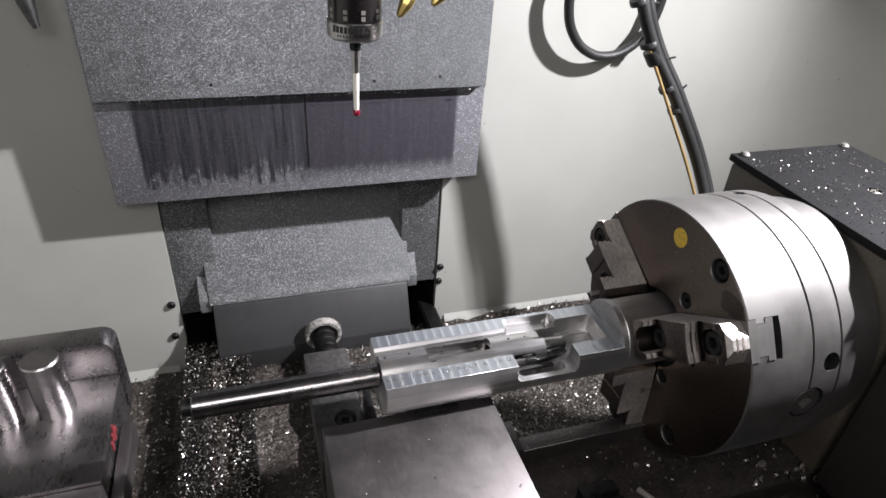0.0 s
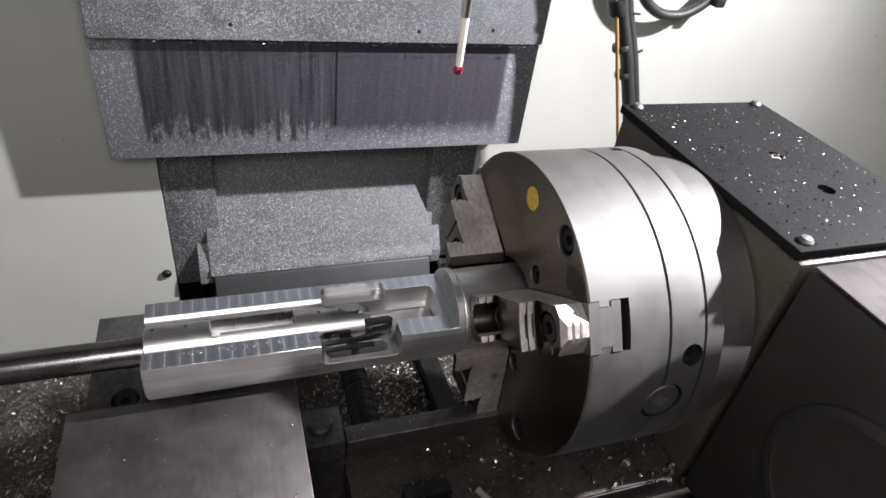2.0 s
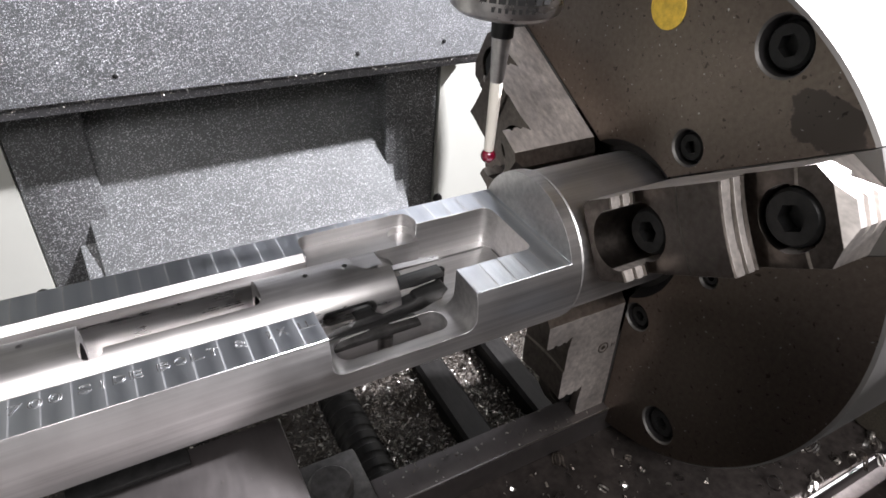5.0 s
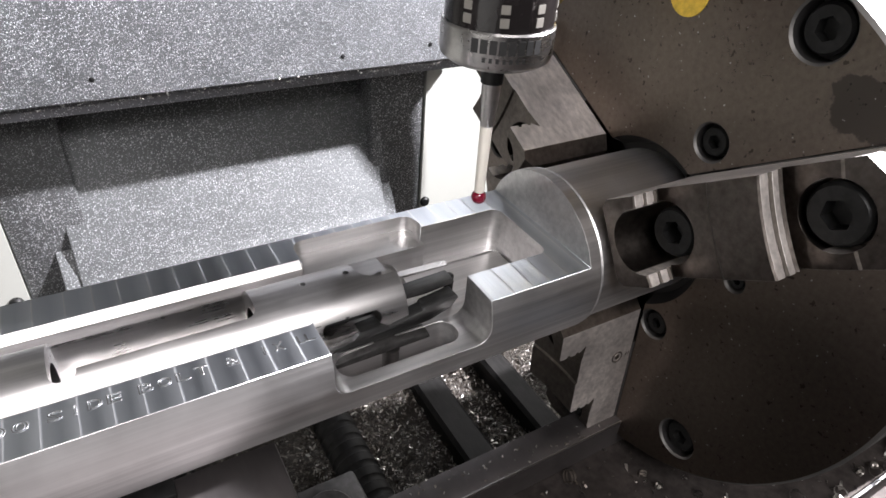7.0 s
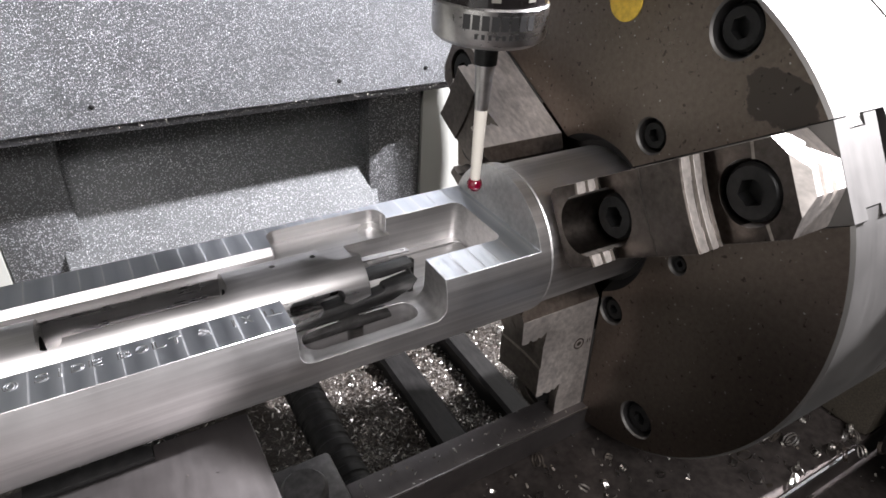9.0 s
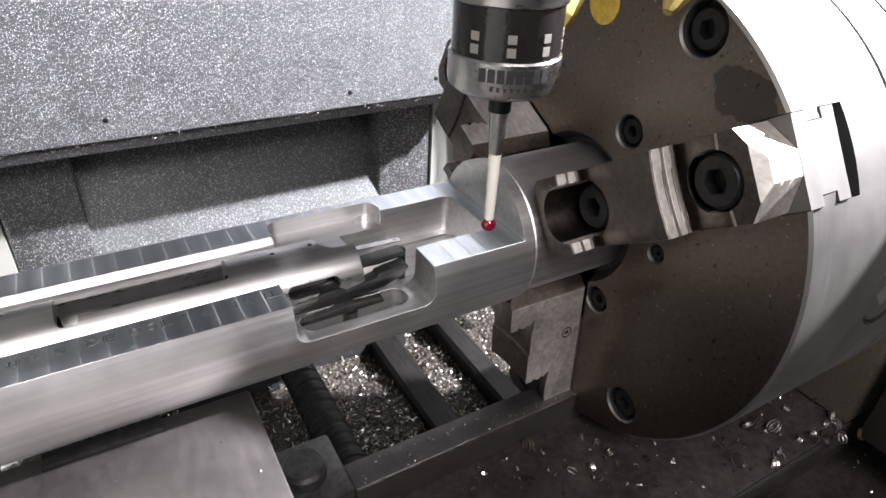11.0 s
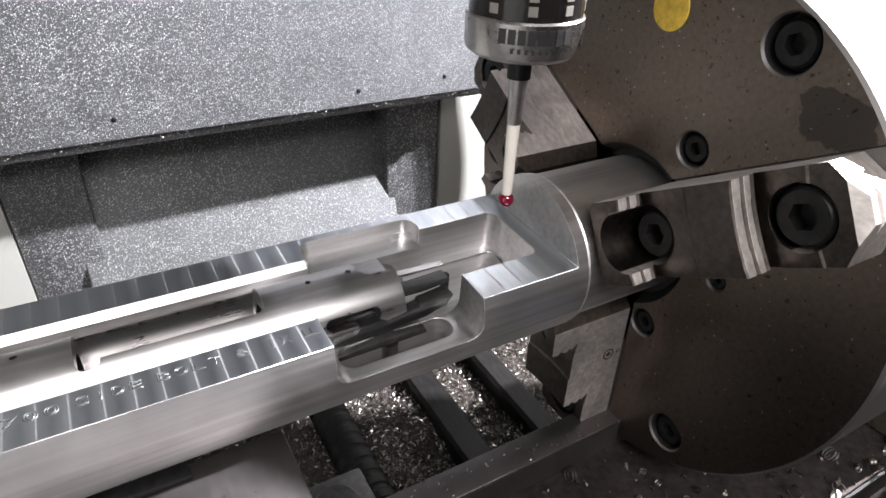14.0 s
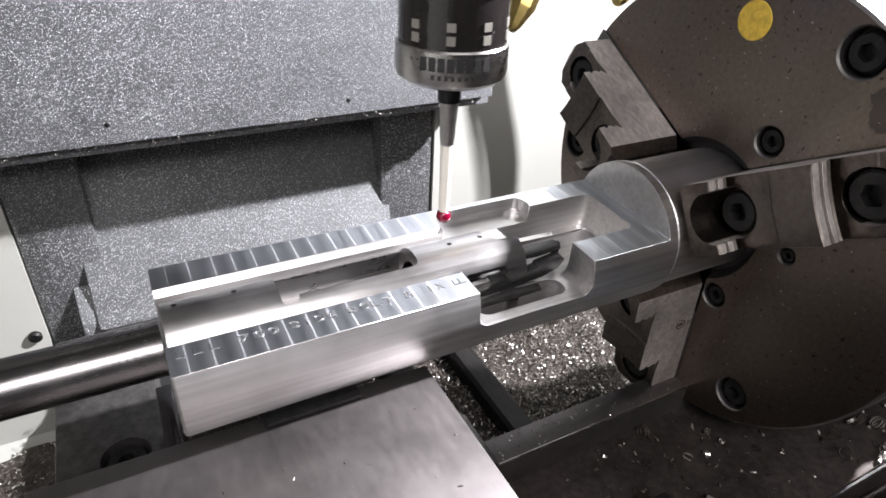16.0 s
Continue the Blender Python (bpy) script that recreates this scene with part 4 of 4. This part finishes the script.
def lettering(text, size, depth=0.00018):
    cu = bpy.data.curves.new("lettering", "FONT")
    cu.body, cu.size, cu.bevel_depth = text, size, depth
    cu.bevel_resolution, cu.resolution_u, cu.fill_mode = 1, 3, "NONE"
    cu.space_character = 1.12
    tmp = new("tmp", cu)
    dg = bpy.context.evaluated_depsgraph_get()
    me = bpy.data.meshes.new_from_object(tmp.evaluated_get(dg))
    bpy.data.objects.remove(tmp)
    b = bmesh.new()
    b.from_mesh(me)
    return b


def engraving(e, zf):
    """Shallow words along the front flat: grey outlines; unread marks as bars."""
    for word, x0, x1 in (("700", -0.2549, -0.2396), ("SIDE", -0.2367, -0.2178), ("BOLT", -0.2147, -0.1948), ("&", -0.1912, -0.1860), ("1X", -0.1812, -0.1724)):
        step = (x1 - x0) / len(word)
        for i, ch in enumerate(word):
            b = lettering(ch, 0.0050, 0.00013)
            wide = 0.00085 if ch in "I1" else 0.78 * step
            span = max(v.co.x for v in b.verts) - min(v.co.x for v in b.verts)
            left = min(v.co.x for v in b.verts)
            k = min(wide / span, 1.9)
            turned(b, Matrix.Translation((x0 + step * i + (step - k * span) / 2 - left * k, -0.0241, zf + 0.00005)) @ Matrix.Diagonal((k, 1.0, 0.6, 1)))
            part("engraved_letter", b, "cutline", e, "", 0)
    for x in (-0.2752, -0.2695, -0.2640, -0.1686, -0.1660):
        b = box(x, x + 0.0005, -0.0241, -0.0207, zf + 0.00004, zf + 0.00016)
        box(x + 0.0005, x + 0.0030, -0.0241, -0.0237, zf + 0.00004, zf + 0.00016, bm=b)
        part("engraved_mark", b, "cutline", e, "", 0)


M["cutline"] = metal("engraved_cut", 0.30, 0.35, (1, 1, 1), 300, 0.3, 0.2, stain=0.2)
workpiece()


def arbor():
    e = thing("arbor", (-0.35, 0, 0), "polished round steel arbor sticking out of the workpiece", "shaft", "turn")
    part("rod", lathe([(-0.4278, 0.0096), (-0.427, 0.0104), (-0.2785, 0.0104)], (0, -0.0015, -0.0002), "x", 40), "arbor", e, "", 40)
    part("stub", lathe([(-0.436, 0.0060), (-0.4355, 0.0072), (-0.428, 0.0075)], (0, -0.0015, -0.0002), "x", 28), "black", e, "dark threaded stub")
    return e


arbor()


def rotary_unit():
    e = thing("rotary_table", (0.28, 0.0, -0.130), "cast rotary indexer behind the chuck with a black lid", "rotary indexer", "table")
    part("spindle_flange", lathe([(0.1105, 0.095), (0.1115, 0.114), (0.1130, 0.1165), (0.1430, 0.1165), (0.1432, 0.112), (0.1455, 0.112)], seg=96), "chuck", e)
    part("gear_case", box(0.1460, 0.306, -0.112, 0.121, -0.130, 0.110, 0.004), "khaki", e)
    holes = ((0.2337, 0.0165), (0.2360, -0.0389))
    lid = part("lid", carve(box(0.1440, 0.3095, -0.108, 0.1245, 0.1105, 0.1185, 0.0012), [lathe([(0.10, 0.0072), (0.13, 0.0072)], (sx, sy, 0), "z", 28) for sx, sy in holes]), "lid", e, "black lid sprinkled with chips")
    for sx, sy in ((0.1565, 0.1165), (0.2975, 0.1170), (0.1565, -0.098), (0.2990, -0.095)):
        b = lathe([(0.1186, 0.0055), (0.1200, 0.0055), (0.1222, 0.0038), (0.1228, 0.0015)], (sx, sy, 0), "z", 20)
        part("lid_screw", b, "chuck", lid)
    # near-black discs paint the shade at the bottom of the lid holes
    for sx, sy in holes:
        b = lathe([(0.1106, 0.0071), (0.1110, 0.0070)], (sx, sy, 0), "z", 24)
        part("plug_hole", b, "hole", lid)
    # motor housing standing in front of the case
    prof = [(-0.119, 0.114), (-0.40, 0.114), (-0.40, -0.130), (-0.119, -0.130)]
    part("motor_housing", prism(prof, "yz", 0.1430, 0.50, bev=0.005), "cast", e)
    part("housing_top", box(0.1450, 0.498, -0.398, -0.121, 0.1145, 0.1165, 0.0008), "block", e, "worn bare metal top of the housing")
    disc = carve(lathe([(0.1385, 0.064), (0.1395, 0.066), (0.1432, 0.067)], (0, -0.225, 0.0), "x", 64), [lathe([(0.12, 0.057), (0.1405, 0.058)], (0, -0.225, 0.0), "x", 64)])
    part("cover_disc", disc, "cast", e)
    # groove laid on as a flat strip, its shade only in the colour
    part("housing_groove", box(0.24, 0.50, -0.26, -0.235, 0.1166, 0.1170), "hole", e)
    return e


rotary_unit()


def table_clamp():
    e = thing("slot_clamp", (-0.085, -0.10, -0.130), "small black slotted clamp on the base plate", "clamp", "table")
    b = carve(box(-0.104, -0.066, -0.108, -0.078, -0.130, -0.112, 0.0015), [box(-0.09, -0.06, -0.096, -0.090, -0.118, -0.10)])
    part("clamp_body", b, "black", e)
    socket_screw((-0.094, -0.093, -0.1125), (0, 0, 1), 0.0055, 0.005, e)
    return e


table_clamp()


def cup():
    e = thing("plastic_cup", (0.060, -0.160, -0.160), "small clear plastic cup lying on the table", "cup", "table")
    prof = [(-0.160, 0.037), (-0.150, 0.0345), (-0.132, 0.031), (-0.118, 0.022), (-0.112, 0.010), (-0.111, 0.004)]
    part("cup_wall", lathe(prof, (0.060, -0.160, 0), "z", 40), "cup", e)
    part("cup_tip", lathe([(-0.1115, 0.004), (-0.108, 0.003)], (0.060, -0.160, 0), "z", 16), "black", e)
    return e


cup()
b = lathe([(0, 0.0033), (0.028, 0.0028)], (0, 0, 0), "x", 14)
turned(b, Matrix.Translation((-0.040, -0.0855, -0.1266)) @ Euler((0, 0, radians(-62))).to_matrix().to_4x4())
solid("swab_stick", b, "white", "short pale plastic stick lying on the base plate", "stick", "table")

# ---- spindle head and touch probe ----
PX, PY, PZ = -0.2785, 0.0795, 0.2050


def probe():
    e = thing("touch_probe", (PX, PY, PZ), "spindle touch probe with steel body and ruby-tipped white stylus", "touch probe", "head")
    o = (PX, PY, PZ)
    b = bmesh.new()
    bmesh.ops.create_uvsphere(b, u_segments=32, v_segments=20, radius=0.0031)
    turned(b, Matrix.Translation(o))
    part("ruby_ball", b, "ruby", e, "dark red ruby ball", 80)
    part("stylus_stem", lathe([(0.0022, 0.0019), (0.0040, 0.0021), (0.0315, 0.0025)], o, "z", 24), "ceramic", e, "white ceramic stem")
    part("stylus_holder", lathe([(0.0315, 0.0026), (0.034, 0.0028), (0.047, 0.0036), (0.0485, 0.0036)], o, "z", 28), "steel", e)
    part("break_stem", lathe([(0.0485, 0.0042), (0.0560, 0.0044), (0.0575, 0.0060)], o, "z", 28), "black", e)
    ring = part("ring", lathe([(0.0572, 0.0130), (0.0578, 0.0175), (0.0595, 0.0197), (0.0615, 0.0202), (0.0705, 0.0202), (0.0712, 0.0197)], o, "z", 72), "steel", e)
    band = part("window", lathe([(0.0712, 0.0192), (0.0880, 0.0192)], o, "z", 72), "glass", e, "dark glass window band")
    part("collar", lathe([(0.0880, 0.0197), (0.0885, 0.0202), (0.0935, 0.0202), (0.0940, 0.0196)], o, "z", 72), "steel", e)
    part("sleeve", lathe([(0.0940, 0.0198), (0.1180, 0.0198), (0.1190, 0.0190)], o, "z", 64), "black", e)
    part("shank", lathe([(0.1190, 0.0215), (0.1350, 0.0215), (0.1365, 0.030), (0.1480, 0.0315), (0.1490, 0.026)], o, "z", 64), "inner", e)
    socket_screw(Vector(o) + Vector((-0.010, -0.0170, 0.106)), Vector((-0.5, -0.86, 0)), 0.005, 0.003, e, mat="steel")
    # pale sensor squares behind the window, in pairs
    for a in range(8):
        th = radians(-158 + a * 38)
        for k, (w, h) in enumerate(((0.0030, 0.0030), (0.0030, 0.0028))):
            z = PZ + 0.0745 + k * 0.0042
            c = Vector((PX + 0.01925 * math.cos(th), PY + 0.01925 * math.sin(th), z))
            m = Matrix.Translation(c) @ Euler((0, 0, th)).to_matrix().to_4x4()
            part("sensor", turned(box(-0.0002, 0.0002, -w / 2, w / 2, -h / 2, h / 2), m), "white", band)
    # maker's mark as plain bars round the ring
    for row, zc, hh, specs in ((0, 0.0668, 0.0046, 8), (1, 0.0625, 0.0016, 7)):
        for i in range(specs):
            th = radians(-146 + row * 10 + i * (9.0 if row == 0 else 6.5))
            w = 0.0025 if row == 0 else 0.0011
            m = Matrix.Translation((PX + 0.02022 * math.cos(th), PY + 0.02022 * math.sin(th), PZ + zc)) @ Euler((0, 0, th)).to_matrix().to_4x4()
            part("mark_bar", turned(box(-0.00010, 0.00010, -w / 2, w / 2, -hh / 2, hh / 2), m), "print", ring)
    return e


probe()


def spindle_head():
    e = thing("spindle_head", (PX, 0.2, 0.36), "grey spindle head with a bright nose, above the work", "spindle head", "head")
    part("nose", lathe([(0.1492, 0.030), (0.150, 0.044), (0.170, 0.046), (0.175, 0.060), (0.24, 0.062)], (PX, PY, PZ), "z", 72), "chuck", e)
    part("casting", prism(rounded(PX - 0.12, PX + 0.12, -0.06, 0.4465, 0.06, 8, (1, 1, 0, 0)), "xy", 0.4455, 0.95, bev=0.004), "cast", e)
    return e


spindle_head()


def nozzle(tip, root):
    tip, root = Vector(tip), Vector(root)
    d = root - tip
    q = Vector((0, 0, 1)).rotation_difference(d).to_matrix().to_4x4()
    e = thing("coolant_nozzle", tuple(root), "brass coolant nozzle on a blue jointed hose", "nozzle", "head", group="coolant nozzles")
    m = Matrix.Translation(tip) @ q
    part("tip", turned(lathe([(0, 0.0018), (0.002, 0.0030), (0.009, 0.0050), (0.010, 0.0055), (0.030, 0.0057)], (0, 0, 0), "z", 8), m), "brass", e)
    for k in range(8):
        z = 0.0305 + k * 0.0115
        part("hose_link", turned(lathe([(z, 0.0070), (z + 0.003, 0.0082), (z + 0.009, 0.0066), (z + 0.0112, 0.0056)], (0, 0, 0), "z", 20), m), "blue", e)
    return e


nozzle((-0.2415, 0.098, 0.2725), (-0.178, 0.128, 0.360))
nozzle((-0.2276, 0.0557, 0.2899), (-0.152, 0.085, 0.362))

# ---- cables ----
CABLE_TOP = Vector((0.085, 0.394, 0.787))
CABLE_FOOT = Vector((0.298, 0.23, -0.143))


def cable_bundle():
    """Two black cables and a thin yellow hose, taped together, that swing after the rotary unit."""
    e = thing("cable_bundle", tuple(CABLE_TOP), "taped black cables with a thin yellow hose hanging behind the chuck", "cable")
    A = [Vector(p) for p in ((0.085, 0.394, 0.787), (0.129, 0.385, 0.361), (0.145, 0.351, 0.232), (0.175, 0.346, 0.172), (0.221, 0.331, 0.102), (0.286, 0.297, -0.026), (0.298, 0.23, -0.143))]
    tube("cable", [p for p in A], 0.0085, "rubber", e)
    tube("cable", [p + Vector((0.009, 0.004, 0.004)) for p in A], 0.0075, "rubber", e)
    tube("thin_hose", [p + Vector((d, -0.003, -0.003 - 0.002 * i)) for i, (p, d) in enumerate(zip(A[3:], (-0.007, -0.014, -0.016, -0.006)))], 0.0024, "hose", e, "thin yellow hose")
    rnd = random.Random(6)
    for i, z, h in ((1, 0.55, 0.012), (2, 0.0, 0.004), (2, 0.9, 0.004), (3, 0.15, 0.010), (3, 0.75, 0.004), (4, 0.1, 0.004)):
        p = A[i].lerp(A[i + 1], z)
        d = (A[i + 1] - A[i]).normalized()
        q = Vector((0, 0, 1)).rotation_difference(d).to_matrix().to_4x4()
        b = lathe([(-h, 0.0116), (-h * 0.8, 0.0122), (h * 0.7, 0.0124), (h, 0.0116)], (0.0045, 0.002, 0), "z", 16)
        part("tape", turned(b, Matrix.Translation(p) @ q), "rubber", e)
    # loose ends of the ties
    for i, z in ((2, 0.05), (3, 0.20), (3, 0.80)):
        p = A[i].lerp(A[i + 1], z) + Vector((0.014, -0.002, 0.0))
        b = turned(box(0.0, 0.011, -0.0012, 0.0012, -0.0012, 0.0012, 0.0004), Matrix.Translation(p) @ Euler((0, rnd.uniform(-0.6, 0.2), rnd.uniform(-0.4, 0.4))).to_matrix().to_4x4())
        part("tie_end", b, "rubber", e)
    return e


bundle = cable_bundle()


def cable_loop():
    e = thing("cable_loop", (0.205, 0.46, 0.22), "black cable coiled in a loop on the rear wall", "cable")
    c, r = Vector((0.194, 0.488, 0.210)), 0.091
    pts = [c + Vector((r * math.sin(a) * 0.92, 0.010 * math.cos(a * 0.5), r * math.cos(a))) for a in [math.pi * 2 * i / 14 for i in range(14)]]
    tube("cable", pts + [c + Vector((0.06, -0.02, 0.19)), c + Vector((0.08, -0.01, 0.4))], 0.0075, "rubber", e)
    part("tie", box(0.252, 0.268, 0.474, 0.506, 0.135, 0.152, 0.003), "rubber", e)
    return e


cable_loop()


def hanging_tool():
    e = thing("hanging_hose_end", (-0.60, 0.45, 1.15), "dark oily hose end hanging by the column", "hose")
    tube("hose", [(-0.600, 0.45, 1.15), (-0.594, 0.45, 0.45), (-0.592, 0.45, 0.30), (-0.584, 0.45, 0.22)], 0.009, "rubber", e)
    part("tip", turned(lathe([(0, 0.009), (-0.012, 0.009), (-0.040, 0.004)], (0, 0, 0), "z", 16), Matrix.Translation((-0.584, 0.45, 0.222)) @ Euler((0, radians(-8), 0)).to_matrix().to_4x4()), "inner", e)
    return e


hanging_tool()


# ---- loose chips carried by the table ----


def riding(ob):
    BASE[ob] = Vector((0, 0, 0))
    TABLE_THINGS.append(ob)


riding(swarf("plate_chips", 600, (-0.13, 0.45, -0.110, -0.032, lambda x, y: -0.1302), 21, "chip", "scattered bright chips on the base plate", (0.0008, 0.0042), heap=0.0015))
riding(swarf("block_chips", 70, (-0.325, -0.185, -0.130, -0.040, lambda x, y: -0.0286), 22, "chip", "a few bright chips on the support block", (0.0006, 0.0018), heap=0.0006))
riding(swarf("hole_chips", 130, (0.2285, 0.2385, 0.0115, 0.0215, lambda x, y: 0.1165), 27, "chip", "bright chips heaped in a hole of the lid", (0.001, 0.003), heap=0.002))
riding(swarf("lid_chips", 900, (0.15, 0.305, -0.105, 0.120, lambda x, y: 0.1183), 23, "chip", "fine bright chips on the black lid", (0.0006, 0.0026), heap=0.0010))
riding(swarf("table_chips", 1500, (-0.30, 0.45, -0.500, -0.115, lambda x, y: -0.1602), 24, "chip", "bright chips lying on the machine table", (0.001, 0.005)))
riding(swarf("bar_chips", 90, (-0.135, 0.010, -0.0275, -0.0125, lambda x, y: -0.1099), 26, "chip", "small bright chips on the parallel bar", (0.0006, 0.0022), heap=0.0006))
riding(swarf("corner_chips", 160, (-0.02, 0.13, -0.030, -0.009, lambda x, y: -0.1300), 25, "chip", "curled chips caught beside the parallel bar", (0.001, 0.006), heap=0.004))


def curls(name, spots, label):
    """Long chips wound into loose open coils."""
    rnd = random.Random(41)
    verts, faces = [], []
    for cx, cy, cz in spots:
        r, turns, pitch = rnd.uniform(0.0016, 0.0042), rnd.uniform(0.8, 2.2), rnd.uniform(0.0008, 0.0020)
        m = Matrix.Translation((cx, cy, cz + r)) @ Euler((rnd.uniform(1.0, 2.0), 0, rnd.uniform(0, 6.28))).to_matrix().to_4x4()
        n = int(12 * turns)
        for i in range(n + 1):
            a = 6.283 * turns * i / n
            for w in (-0.0005, 0.0005):
                verts.append(m @ Vector((r * math.cos(a), r * math.sin(a), pitch * a / 6.283 + w)))
            if i:
                k = len(verts)
                faces.append((k - 4, k - 3, k - 1, k - 2))
    me = bpy.data.meshes.new(name)
    me.from_pydata(verts, [], faces)
    me.materials.append(M["chip"])
    return tagged(new(name, me), label, "swarf", "", "stuff")


rnd_c = random.Random(17)
riding(curls("curled_chips", [(rnd_c.gauss(0.126, 0.020), rnd_c.gauss(-0.104, 0.008), -0.1298) for _ in range(26)]
             + [(rnd_c.uniform(-0.05, 0.14), rnd_c.uniform(-0.108, -0.034), -0.1298) for _ in range(12)], "curled bright chips lying on the base plate"))


# ---- chips clinging to the wiper of the upper cover ----
clinging = swarf("wiper_chips", 380, (-0.540, -0.024, 0.4448, 0.4462, lambda x, y: 0.0895), 31, "chip", "fine chips clinging to the wiper edge", (0.0006, 0.0020), heap=0.004)
BASE[clinging] = Vector((0, 0, 0))

# ---- what moves ----


def motions():
    """The table carries its things in x and y, the head slides in z, the chuck turns a little near the end."""
    for ob in TABLE_THINGS:
        b = BASE[ob]
        walk(ob, [(t, pose(b.x + x, b.y + y, b.z)) for t, x, y in TABLE])
    for ob in HEAD_THINGS:
        b = BASE[ob]
        walk(ob, [(t, pose(b.x, b.y, b.z + z)) for t, z in HEAD])
    # the upper cover rides down with the head as far as its stop, then takes the lower one along a little
    for ob in (upp, clinging):
        b = BASE[ob]
        walk(ob, [(t, pose(b.x, b.y, b.z + max(z, -0.150))) for t, z in HEAD])
    b = BASE[low]
    walk(low, [(t, pose(b.x, b.y, b.z + max(-0.0135, min(0.0, 0.32 * (z + 0.138))))) for t, z in HEAD])
    for ob in TURNING:
        b = BASE[ob]
        rows = []
        for t, x, y in TABLE:
            a = 0.0 if t < 13.8 else 2.5
            rows.append((t, Matrix.Translation((x, y, 0)) @ pose(0, 0, 0, a) @ Matrix.Translation(b)))
        walk(ob, rows)
    foot = CABLE_FOOT - CABLE_TOP
    rows = []
    for t, x, y in TABLE:
        want = foot + Vector((x, 1.1 * y, 0))
        q = foot.rotation_difference(want)
        rows.append((t, Matrix.Translation(CABLE_TOP) @ q.to_matrix().to_4x4()))
    walk(bundle, rows)


motions()
